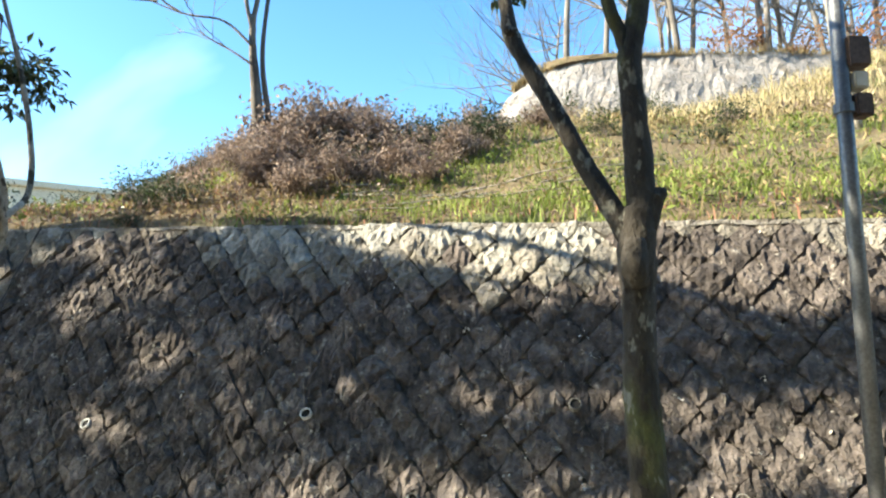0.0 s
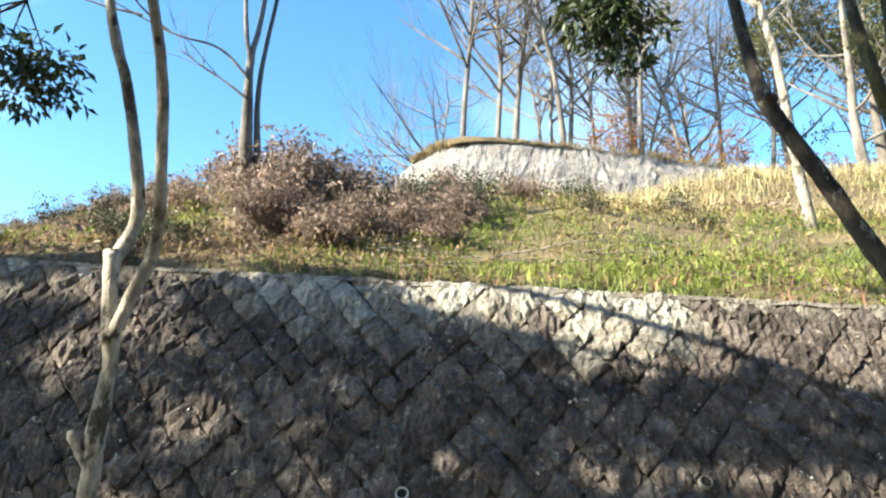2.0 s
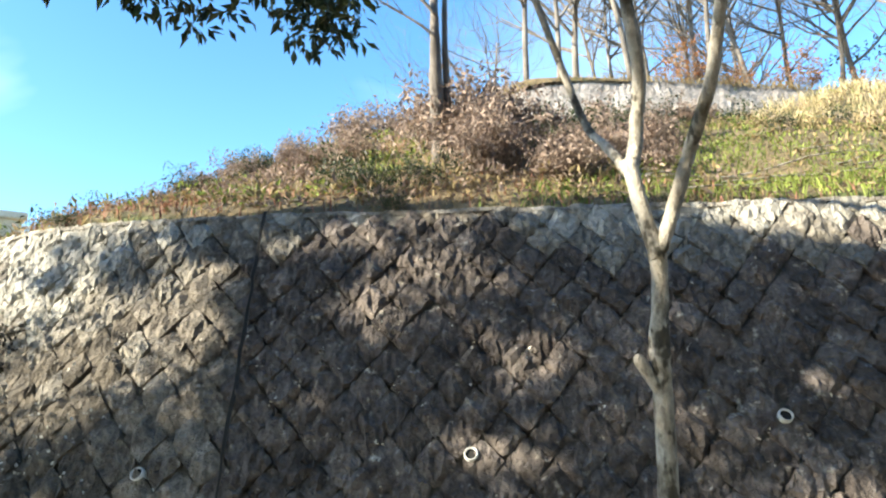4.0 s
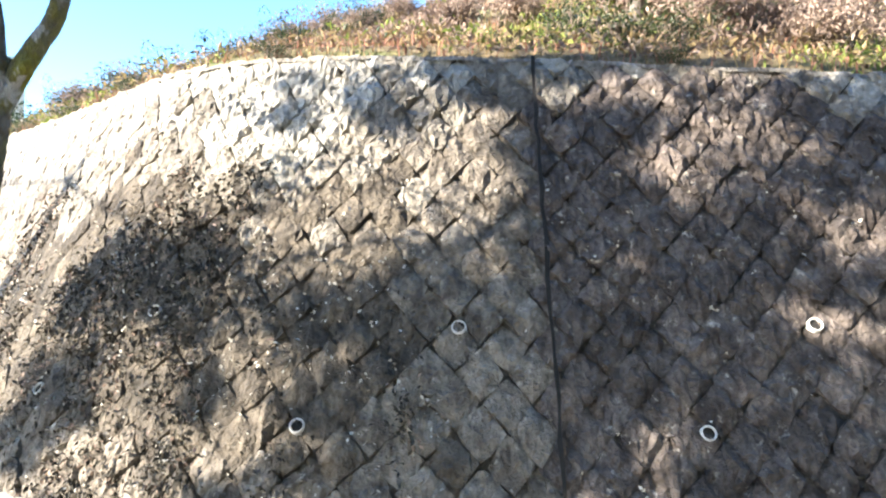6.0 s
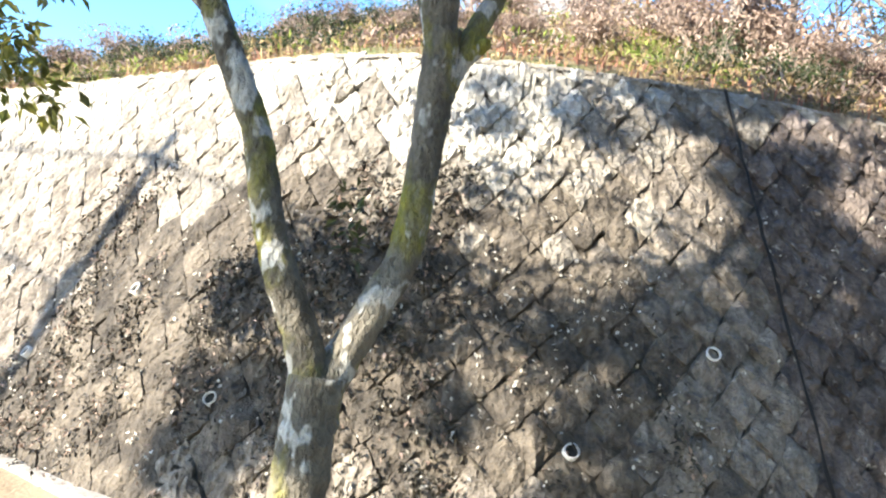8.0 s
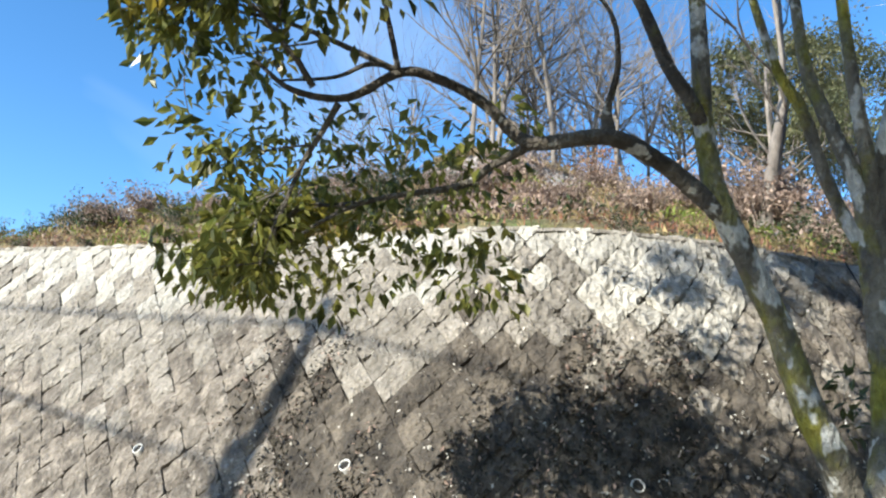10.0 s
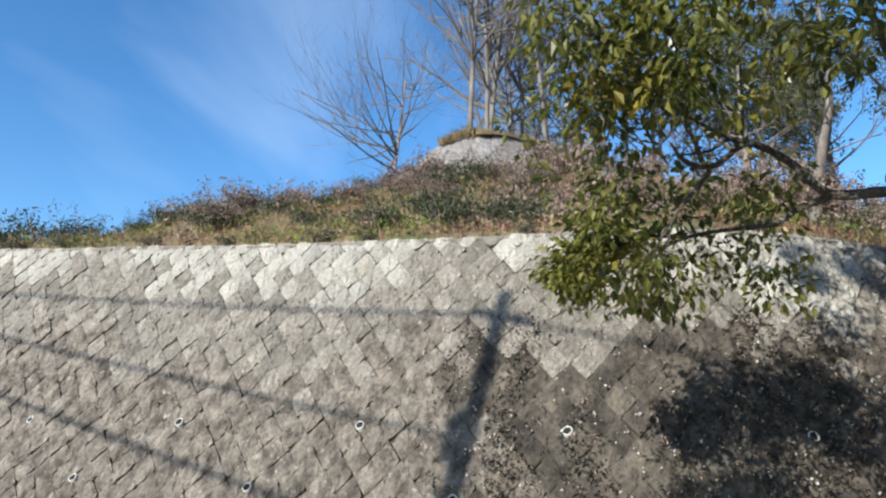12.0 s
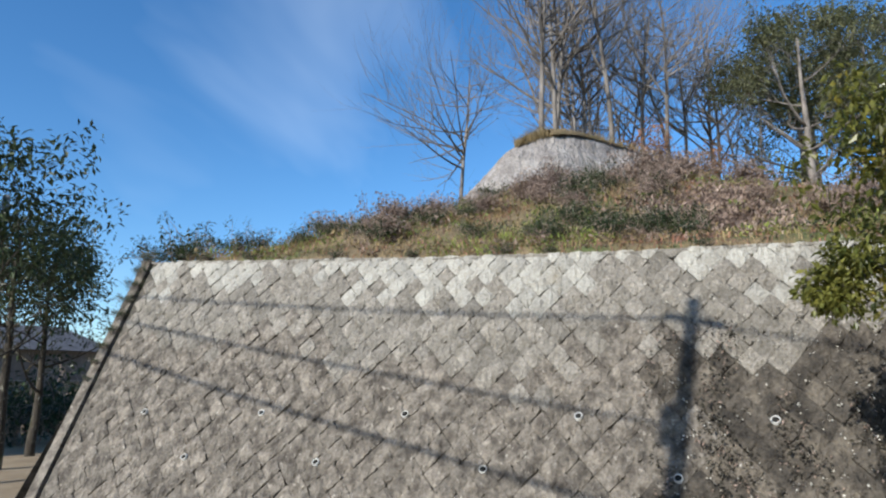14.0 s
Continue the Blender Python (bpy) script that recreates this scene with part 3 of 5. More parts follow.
def build_holes():
    def one(mat, label):
        ob = thing("weep_pipe", label, "drain pipe", "weep pipes of the wall")
        part("pipe_end", ring_mesh(0.042, 0.033, 0.022), mat, ob, smooth=True)
        bm = bmesh.new()
        bmesh.ops.create_circle(bm, cap_ends=True, radius=0.034, segments=16, matrix=Matrix.Translation((0, 0, 0.006)))
        part("pipe_hollow", bm, BLACK, ob, "dark inside of the pipe")
        return ob
    first = {}
    rng = random.Random(3)
    upper = [-5.6, -3.74, -1.87, 0.0, 1.87, 3.71, 5.69, 7.62, 9.42, 11.24, 13.2, 15.16, 17.05]
    lower = [-4.6, -2.8, -0.93, 1.0, 2.85, 4.41, 6.5, 8.4, 10.3, 12.2, 14.2, 16.1]
    for row, dz in ((upper, 0.0), (lower, -0.53)):
        for s in row:
            z = float(np.interp(s, HOLE_S, HOLE_Z)) + dz
            m = stone_pose(s, z) @ pose(0, 0, 0.010, -8, rng.uniform(-6, 6), 0)
            m = Matrix.LocRotScale(m.translation, m.to_quaternion(), None)
            # Most pipes on the shaded stretch get the plastic with shade in its colour.
            in_shade = s < 3.0 and s != 1.87
            if in_shade not in first:
                first[in_shade] = one(PIPE_SHADED, "plastic weep pipe end set in the stone wall, coloured darker for shade") if in_shade else one(PIPE, "white plastic weep pipe end set in the stone wall")
                first[in_shade].matrix_basis = m
            else:
                copy_thing(first[in_shade], m)


# ---------------------------------------------------------------- upper rock wall and plateau
UPPER = [(1.9, 26.0, 6.6), (1.3, 23.6, 7.4), (1.4, 21.6, 8.6), (2.2, 20.25, 9.8), (3.8, 19.4, 10.35), (6.5, 19.0, 10.45), (10.0, 18.8, 10.4), (14.0, 18.8, 10.4),
         (20.0, 18.6, 10.5), (30.0, 18.0, 10.8), (44.0, 17.0, 11.0)]


def build_upper():
    rng = np.random.default_rng(4)
    pts = spline([(*p, 0) for p in UPPER], 26)
    verts, faces = [], []
    rows = 24
    for i, q in enumerate(pts):
        a, b = pts[max(i - 1, 0)], pts[min(i + 1, len(pts) - 1)]
        t = Vector((b[0] - a[0], b[1] - a[1], 0)).normalized()
        out = Vector((t.y, -t.x, 0))
        foot = float(hill_z(q[0] + out.x * 1.2, q[1] + out.y * 1.2)[0]) - 0.5
        for j in range(rows):
            f = j / (rows - 1)
            z = foot + (q[2] - foot) * f
            o = (q[2] - z) * 0.35 - (0.25 * max(0, f - 0.8) / 0.2)
            k = 0.12 * noise.noise(Vector((q[0] * 1.4, q[1] * 1.4, z * 1.4))) + 0.08 * abs(noise.noise(Vector((q[0] * 3.1, q[1] * 3.1, z * 3.1)))) + 0.05 * noise.noise(Vector((q[0] * 7, q[1] * 7, z * 7)))
            verts.append((q[0] + out.x * (o + k), q[1] + out.y * (o + k), z))
    for i in range(len(pts) - 1):
        for j in range(rows - 1):
            faces.append((i * rows + j, (i + 1) * rows + j, (i + 1) * rows + j + 1, i * rows + j + 1))
    up = tagged(new("wall_upper", mesh_of("wall_upper", verts, faces, CHALK)), "pale rough stone wall higher up the hill", "wall", kind="structure")
    # flat top behind it
    verts, faces = [], []
    pts = [q for q in pts if q[0] > 3.2 and q[2] > 9.7]
    for i, q in enumerate(pts):
        for k, back in enumerate((0.3, 0.7, 2.0, 11.0, 16.0)):
            reach = min(1.0, max(0.03, (q[0] - 3.5) / 8.0))
            x, y = q[0], q[1] + back * reach
            verts.append((x, y, q[2] + (0, 0.06, 0.12, 0.15, -2.0)[k] - (0.1 if k == 0 else 0)))
    for i in range(len(pts) - 1):
        for k in range(4):
            faces.append((i * 5 + k, (i + 1) * 5 + k, (i + 1) * 5 + k + 1, i * 5 + k + 1))
    tagged(new("hilltop", mesh_of("hilltop", verts, faces, SOIL, True)), "wooded hilltop behind the pale upper wall", "hillside", kind="structure")


build_ground()
build_hillside()
WALL = build_wall()
build_joint(WALL)
build_holes()
build_upper()


# ---------------------------------------------------------------- trees
def twigs(verts, faces, rng, p, d, length, r, level, spread=0.6, lift=0.15, tips=None, sides=5):
    """Grows a branch with its side branches."""
    n = 5 if level > 0 else 3
    pts, q, way = [], Vector(p), Vector(d).normalized()
    for i in range(n + 1):
        f = i / n
        pts.append((q.x, q.y, q.z, r * (1 - 0.72 * f)))
        way = (way + Vector((rng.uniform(-1, 1), rng.uniform(-1, 1), rng.uniform(-1, 1))) * 0.16 + Vector((0, 0, lift * 0.3))).normalized()
        q = q + way * (length / n)
    tube(verts, faces, pts, max(3, sides))
    if tips is not None and level <= 1:
        tips.append(pts[-1][:3])
    if level <= 0:
        return
    for k in range(rng.randint(3, 5) if level > 1 else rng.randint(3, 4)):
        f = rng.uniform(0.3, 0.98)
        i = min(int(f * n), n - 1)
        a, b = Vector(pts[i][:3]), Vector(pts[i + 1][:3])
        o = a.lerp(b, f * n - i)
        w = (b - a).normalized()
        side = Vector((rng.uniform(-1, 1), rng.uniform(-1, 1), rng.uniform(-0.5, 1))).normalized()
        twigs(verts, faces, rng, o, w * (1 - spread * 0.5) + side * spread + Vector((0, 0, lift)), length * rng.uniform(0.45, 0.7),
              max(r * (1 - 0.7 * f) * 0.6, 0.004), level - 1, spread, lift, tips, sides - 1)


def bare_tree(seed, height, r, lean=0.0, fork=0.45, limbs=15, mat=None, level=2, label="tall bare grey-brown tree standing on the hilltop", rise=(0.4, 0.9), reach=1.0, root=0.4):
    rng = random.Random(seed)
    ob = thing("bare_tree", label, "tree", "bare trees on the hill")
    verts, faces = [], []
    pts, q = [], Vector((0, 0, -root))
    way = Vector((lean, rng.uniform(-0.05, 0.05), 1)).normalized()
    n = 9
    for i in range(n + 1):
        f = i / n
        pts.append((q.x, q.y, q.z, r * 0.52 * (1.15 - 0.85 * f)))
        way = (way + Vector((rng.uniform(-1, 1), rng.uniform(-1, 1), 0)) * 0.07).normalized()
        q = q + way * ((height + root - 0.4) / n)
    tube(verts, faces, pts, 7)
    part("trunk", (verts, faces), mat or BARK_BARE, ob, smooth=True)
    verts, faces = [], []
    for k in range(limbs):
        f = rng.uniform(fork, 0.97)
        i = min(int(f * n), n - 1)
        o = Vector(pts[i][:3]).lerp(Vector(pts[i + 1][:3]), f * n - i)
        a = rng.uniform(0, 6.28)
        twigs(verts, faces, rng, o, (math.cos(a) * 0.75, math.sin(a) * 0.75, rng.uniform(*rise)), reach * height * rng.uniform(0.22, 0.42) * (1.2 - 0.5 * f),
              r * (1.15 - 0.95 * f) * 0.36, level, 0.65, 0.2)
    part("branching", (verts, faces), mat or BARK_BARE, ob)
    return ob


def put_hill(ob, x, y, turn=0.0, size=1.0, z=None, copy=True):
    if z is None:
        z = float(hill_z(x, y)[0])
    m = pose(x, y, z, 0, 0, turn)
    if copy:
        ob = copy_thing(ob, m)
    else:
        ob.matrix_basis = m
    ob.scale = (size, size, size)
    return ob


def build_hilltop_trees():
    kinds = [bare_tree(21, 9.0, 0.17, 0.0, 0.28, 24, rise=(0.1, 0.8), reach=1.25), bare_tree(22, 10.0, 0.16, 0.06, 0.25, 24, rise=(0.2, 0.9), reach=1.2), bare_tree(23, 8.0, 0.20, -0.05, 0.25, 24, rise=(0.1, 0.8), reach=1.3), bare_tree(24, 9.5, 0.15, 0.03, 0.28, 24, rise=(0.2, 0.9), reach=1.2)]
    low = bare_tree(25, 5.2, 0.17, 0.0, 0.45, 30, label="low spreading bare tree standing beside the pale wall", rise=(-0.2, 0.45), reach=2.2, root=2.4)
    put_hill(low, 4.1, 25.4, 0, 1.2, 9.2, False)
    places = [(4.04, 20.8, 1.15), (5.48, 21.3, 1.15), (6.6, 22.3, 1.25), (7.55, 20.1, 1.3), (9.9, 19.1, 1.0), (8.84, 22.6, 1.2), (10.6, 20.6, 1.0), (12.4, 20.3, 1.1), (14.5, 20.8, 1.0), (16.2, 20.2, 1.05),
              (18.0, 21.0, 1.1), (4.8, 23.5, 1.0), (6.6, 24.5, 1.1), (8.6, 24.0, 1.0), (11.5, 25.0, 1.1), (14.0, 26.0, 1.2), (17.0, 25.5, 1.1), (20.0, 24.5, 1.2), (22.5, 22.0, 1.1),
              (2.6, 24.6, 0.9), (9.8, 27.5, 1.2), (13.0, 28.0, 1.3), (19.0, 28.5, 1.3), (25.0, 26.0, 1.3), (28.0, 23.0, 1.2), (10.8, 29.0, 1.0), (15.8, 28.6, 1.1), (17.8, 27.5, 1.0), (12.2, 22.6, 0.9), (15.4, 23.2, 0.9), (8.0, 22.2, 0.85), (21.5, 27.5, 1.1)]
    used = set()
    places = places[:16] + places[16::2]
    places = [q for q in places if math.degrees(math.atan2(q[0] + 13.9, q[1] - 5.3)) > 47]
    for i, (x, y, s) in enumerate(places):
        k = kinds[i % 4]
        put_hill(k, x, y, (i * 77) % 360, s, 10.4 if y - 19.3 < 16 * (x - 3.5) / 8 or y < 21 else float(hill_z(x, y)[0]), k in used)
        used.add(k)


def evergreen(seed, height, spread, leaf, count, bark, leafmat, label, name="evergreen_tree", trunk_r=0.16, bottom=0.4):
    rng, nr = random.Random(seed), np.random.default_rng(seed)
    ob = thing(name, label, "tree")
    verts, faces, tips = [], [], []
    pts, q = [], Vector((0, 0, -0.3))
    for i in range(9):
        f = i / 8
        pts.append((q.x, q.y, q.z, trunk_r * (1.1 - 0.85 * f)))
        q = q + Vector((rng.uniform(-0.08, 0.08), rng.uniform(-0.08, 0.08), 1)) * (height * 0.85 / 8)
    tube(verts, faces, pts, 7)
    for k in range(11):
        f = bottom + (1 - bottom) * (k + rng.random()) / 11
        i = min(int(f * 8), 7)
        a = k * 2.4 + rng.uniform(-0.4, 0.4)
        twigs(verts, faces, rng, pts[i][:3], (math.cos(a), math.sin(a), rng.uniform(0.2, 0.7)), spread * rng.uniform(0.6, 1.05) * (1.25 - 0.6 * f), trunk_r * 0.45 * (1.2 - f), 2, 0.6, 0.12, tips)
    part("trunk", (verts, faces), bark, ob, smooth=True)
    rad = [spread * rng.uniform(0.10, 0.22) for _ in tips]
    part("crown", leaf_cloud(tips, rad, count, leaf, nr), leafmat, ob)
    return ob


def limb_tree(name, label, limbs, bark, seed, sides=10, thin=None, thin_from=99):
    """A tree from its limbs: each a list of (x, y, z, r)."""
    rng = random.Random(seed)
    ob = thing(name, label, "tree")
    for k, pts in enumerate(limbs):
        verts, faces = [], []
        tube(verts, faces, spline(pts, 6), sides, 0.07, rng)
        part("trunk" if k == 0 else "limb", (verts, faces), thin if k >= thin_from else bark, ob, smooth=True)
    return ob


HANG_TOP = [(-8.81, 5.88, 2.79), (-8.96, 5.83, 2.99), (-9.11, 5.68, 2.89), (-9.21, 5.78, 3.14), (-8.91, 5.48, 3.09), (-9.16, 5.38, 2.84), (-8.71, 5.68, 2.99), (-8.81, 5.28, 3.19), (-8.51, 5.58, 3.24), (-9.31, 5.48, 3.19), (-8.91, 6.03, 2.7), (-8.56, 5.18, 2.89), (-8.91, 5.08, 2.89)]
HANG = HANG_TOP + [(-8.1 - 0.58 * u + 0.10 * math.sin(9 * i), 6.3 + 0.80 * u + 0.10 * math.cos(7 * i), 1.95 + 0.86 * ((i * 0.618) % 1.0) - 0.10 * u) for i, u in enumerate(np.linspace(-0.2, 1.05, 24))]


def build_near_trees():
    rng, nr = random.Random(8), np.random.default_rng(8)
    # forked dark tree
    tree = limb_tree("forked_tree", "dark forked tree with mossy bark before the wall", [
        [(0.83, 2.70, 0.1, 0.086), (0.81, 2.70, 1.13, 0.076), (0.791, 2.70, 1.52, 0.072), (0.795, 2.70, 1.88, 0.066), (0.80, 2.70, 2.14, 0.080), (0.815, 2.70, 2.28, 0.070)],
        [(0.81, 2.70, 2.15, 0.065), (0.825, 2.70, 2.33, 0.064), (0.809, 2.70, 2.69, 0.054), (0.80, 2.70, 2.945, 0.052), (0.849, 2.70, 3.20, 0.044), (0.90, 2.72, 3.8, 0.036), (0.95, 2.8, 5.2, 0.024)],
        [(0.79, 2.70, 2.12, 0.053), (0.733, 2.72, 2.235, 0.047), (0.623, 2.78, 2.468, 0.041), (0.506, 2.84, 2.743, 0.039), (0.379, 2.90, 3.007, 0.036), (0.318, 2.94, 3.164, 0.040), (0.294, 2.97, 3.35, 0.032), (0.22, 3.0, 3.9, 0.027), (0.1, 3.05, 5.0, 0.019)],
        [(0.83, 2.69, 2.2, 0.05), (0.87, 2.68, 2.31, 0.042), (0.905, 2.67, 2.345, 0.026), (0.91, 2.67, 2.35, 0.006)],
        [(0.78, 2.66, 1.96, 0.05), (0.765, 2.63, 2.04, 0.056), (0.775, 2.64, 2.14, 0.042)],
        [(0.81, 2.70, 2.90, 0.038), (0.76, 2.70, 3.06, 0.031), (0.714, 2.70, 3.20, 0.029), (0.68, 2.75, 3.7, 0.025), (0.66, 2.8, 4.6, 0.017)],
        [(0.33, 2.91, 3.15, 0.030), (0.295, 2.90, 3.165, 0.022), (0.285, 2.90, 3.17, 0.008)]], BARK_DARK, 1)
    tips = []
    verts, faces = [], []
    for o, d in (((0.95, 2.8, 5.1), (0.4, 0.4, 0.5)), ((0.1, 2.95, 4.9), (-0.4, 0.5, 0.5)), ((0.2, 2.85, 4.3), (0.3, 0.9, 0.2)), ((0.66, 2.8, 4.5), (-0.3, -0.3, 0.6)), ((0.92, 2.76, 4.4), (0.9, 0, 0.4))):
        twigs(verts, faces, rng, o, d, 1.5, 0.022, 2, 0.6, 0.1, tips)
    part("branching", (verts, faces), BARK_DARK, tree)
    # thin pale tree
    limb_tree("slender_tree", "slender pale tree with three upright limbs before the wall", [
        [(-2.52, 3.62, 0.0, 0.045), (-2.49, 3.60, 0.9, 0.039), (-2.47, 3.58, 1.45, 0.036), (-2.47, 3.57, 1.6, 0.040), (-2.45, 3.55, 1.85, 0.030), (-2.46, 3.52, 2.0, 0.036)],
        [(-2.46, 3.52, 1.95, 0.032), (-2.49, 3.55, 2.15, 0.030), (-2.51, 3.57, 2.34, 0.032)],
        [(-2.51, 3.58, 2.30, 0.024), (-2.50, 3.75, 2.46, 0.019), (-2.50, 3.90, 2.60, 0.018), (-2.54, 3.976, 2.85, 0.018), (-2.656, 4.02, 3.324, 0.016), (-2.80, 4.02, 3.80, 0.013), (-3.1, 4.1, 4.6, 0.008)],
        [(-2.50, 3.58, 2.30, 0.030), (-2.455, 3.60, 2.42, 0.028), (-2.438, 3.60, 2.517, 0.028), (-2.45, 3.53, 2.70, 0.027), (-2.524, 3.457, 3.055, 0.024), (-2.621, 3.374, 3.40, 0.020), (-2.8, 3.3, 4.6, 0.012)],
        [(-2.455, 3.52, 1.97, 0.028), (-2.382, 3.479, 2.173, 0.027), (-2.332, 3.46, 2.315, 0.026), (-2.312, 3.38, 2.45, 0.025), (-2.308, 3.287, 2.579, 0.024), (-2.321, 3.126, 2.917, 0.022), (-2.36, 2.99, 3.15, 0.021), (-2.45, 2.9, 3.5, 0.019), (-2.6, 2.8, 4.4, 0.013)],
        [(-2.47, 3.57, 1.45, 0.022), (-2.55, 3.57, 1.58, 0.022), (-2.57, 3.57, 1.60, 0.009)]], BARK_PALE, 2)
    # mossy tree with a long arching branch
    tree = limb_tree("mossy_tree", "mossy forked tree with an arching leafy branch", [
        [(-7.20, 5.28, -0.1, 0.120), (-7.136, 5.28, 0.50, 0.098), (-7.105, 5.28, 0.70, 0.092), (-7.09, 5.28, 0.86, 0.090), (-7.07, 5.29, 1.06, 0.094)],
        [(-7.08, 5.30, 1.02, 0.066), (-7.13, 5.315, 1.20, 0.060), (-7.197, 5.32, 1.357, 0.056), (-7.241, 5.364, 1.519, 0.052), (-7.292, 5.416, 1.806, 0.049), (-7.364, 5.459, 2.002, 0.046), (-7.44, 5.50, 2.196, 0.046), (-7.473, 5.527, 2.349, 0.042), (-7.506, 5.532, 2.584, 0.037), (-7.531, 5.511, 2.84, 0.034), (-7.6, 5.45, 4.2, 0.022)],
        [(-7.05, 5.30, 1.00, 0.066), (-6.98, 5.30, 1.13, 0.062), (-6.90, 5.277, 1.29, 0.060), (-6.815, 5.277, 1.45, 0.058), (-6.779, 5.267, 1.658, 0.057), (-6.752, 5.266, 1.918, 0.060), (-6.738, 5.263, 2.10, 0.066), (-6.735, 5.26, 2.24, 0.062)],
        [(-6.74, 5.27, 2.12, 0.042), (-6.79, 5.265, 2.35, 0.038), (-6.816, 5.28, 2.50, 0.034), (-6.85, 5.352, 2.81, 0.030), (-6.875, 5.393, 3.075, 0.026), (-6.9, 5.4, 3.9, 0.018)],
        [(-6.735, 5.25, 2.15, 0.040), (-6.77, 5.24, 2.35, 0.034), (-6.80, 5.22, 2.48, 0.032), (-6.839, 5.219, 2.712, 0.028), (-6.87, 5.216, 2.994, 0.025), (-6.9, 5.2, 3.8, 0.018)],
        [(-6.73, 5.255, 2.15, 0.040), (-6.735, 5.23, 2.38, 0.035), (-6.752, 5.192, 2.541, 0.031), (-6.765, 5.122, 2.751, 0.028), (-6.771, 5.067, 2.968, 0.025), (-6.75, 5.0, 3.8, 0.018)],
        [(-6.73, 5.26, 2.02, 0.046), (-6.63, 5.255, 2.23, 0.042), (-6.536, 5.257, 2.404, 0.037), (-6.49, 5.23, 2.56, 0.033), (-6.464, 5.19, 2.69, 0.030), (-6.43, 5.10, 2.88, 0.026), (-6.40, 4.95, 3.05, 0.023), (-6.3, 4.8, 3.7, 0.015)],
        [(-6.74, 5.29, 2.14, 0.032), (-6.764, 5.363, 2.369, 0.028), (-6.814, 5.391, 2.533, 0.026), (-6.898, 5.411, 2.788, 0.024), (-7.016, 5.462, 3.019, 0.020), (-7.2, 5.5, 3.6, 0.014)],
        [(-6.68, 5.25, 2.12, 0.030), (-6.63, 5.21, 2.18, 0.026), (-6.60, 5.19, 2.21, 0.020), (-6.595, 5.188, 2.214, 0.006)],
        [(-7.45, 5.51, 2.22, 0.042), (-7.55, 5.58, 2.33, 0.036), (-7.68, 5.62, 2.40, 0.033), (-7.90, 5.68, 2.45, 0.030), (-8.06, 5.92, 2.46, 0.026), (-8.17, 6.04, 2.62, 0.022), (-8.32, 6.12, 2.70, 0.020), (-8.48, 6.17, 2.70, 0.018), (-8.66, 6.25, 2.56, 0.015), (-8.85, 6.3, 2.54, 0.011), (-9.0, 6.3, 2.6, 0.006)],
        [(-8.04, 5.90, 2.46, 0.020), (-8.10, 6.08, 2.40, 0.017), (-8.17, 6.20, 2.33, 0.015), (-8.42, 6.55, 2.28, 0.010), (-8.62, 6.88, 2.1, 0.006)],
        [(-7.88, 5.68, 2.45, 0.026), (-7.895, 5.685, 2.53, 0.022), (-7.90, 5.67, 2.58, 0.014), (-7.914, 5.612, 2.719, 0.011), (-7.97, 5.6, 2.9, 0.008), (-8.1, 5.7, 3.1, 0.005)],
        [(-8.46, 6.16, 2.70, 0.012), (-8.60, 6.20, 2.70, 0.010), (-8.72, 6.25, 2.62, 0.007), (-8.9, 6.35, 2.58, 0.004)],
        [(-8.50, 6.17, 2.70, 0.012), (-8.58, 6.12, 2.82, 0.010), (-8.66, 6.08, 2.94, 0.007), (-8.85, 6.0, 3.0, 0.004)],
        [(-7.50, 5.53, 2.56, 0.032), (-7.578, 5.537, 2.66, 0.028), (-7.65, 5.58, 2.80, 0.026), (-7.8, 5.6, 3.05, 0.022), (-8.1, 5.6, 3.3, 0.018), (-8.6, 5.6, 3.5, 0.014), (-9.2, 5.8, 3.45, 0.008)]], BARK_MOSS, 3, 12, BARK_THIN, 9)
    verts, faces, tips = [], [], []
    for o, d, ln in (((-8.5, 6.18, 2.7), (-0.5, 0.3, 0.2), 0.8), ((-8.69, 6.26, 2.53), (-0.1, 0.4, -0.6), 0.6), ((-8.8, 6.25, 2.55), (-0.5, -0.1, 0.3), 0.5), ((-8.4, 6.6, 2.3), (-0.2, 0.7, 0.1), 0.4),
                     ((-8.55, 6.8, 2.3), (-0.1, 0.3, -0.2), 0.3), ((-9.0, 5.75, 3.45), (-0.3, 0.3, -0.4), 0.6), ((-8.6, 5.6, 3.5), (-0.3, 0.4, -0.4), 0.8), ((-8.6, 5.6, 3.5), (-0.4, -0.3, 0.4), 0.9),
                     ((-7.7, 5.4, 4.1), (-0.4, 0.2, 0.6), 1.3), ((-6.9, 5.25, 3.8), (-0.2, -0.3, 0.7), 1.3), ((-6.4, 5.4, 3.9), (0.5, 0.2, 0.6), 1.3), ((-7.65, 5.45, 3.4), (-0.6, 0.5, 0.3), 1.2), ((-8.6, 6.9, 2.25), (-0.1, 0.3, -0.3), 0.3)):
        twigs(verts, faces, rng, o, d, ln, 0.014, 2, 0.6, 0.0, tips)
    part("branching", (verts, faces), BARK_THIN, tree)
    part("crown", leaf_cloud(tips + HANG, [rng.uniform(0.10, 0.20) for _ in tips] + [0.19] * len(HANG), 8600, 0.072, nr, 0.8, 0.7, 0.50), LEAF, tree, "glossy green and yellowing leaves")
    # shoot from the mossy trunk
    part("leaf_shoot", leaf_cloud([(-6.99, 5.33, 1.56), (-6.98, 5.33, 1.46), (-7.0, 5.33, 1.64)], [0.06, 0.05, 0.05], 40, 0.06, nr), LEAF_DARK, tree, "small leafy shoot on the trunk")["kind"] = "stuff"


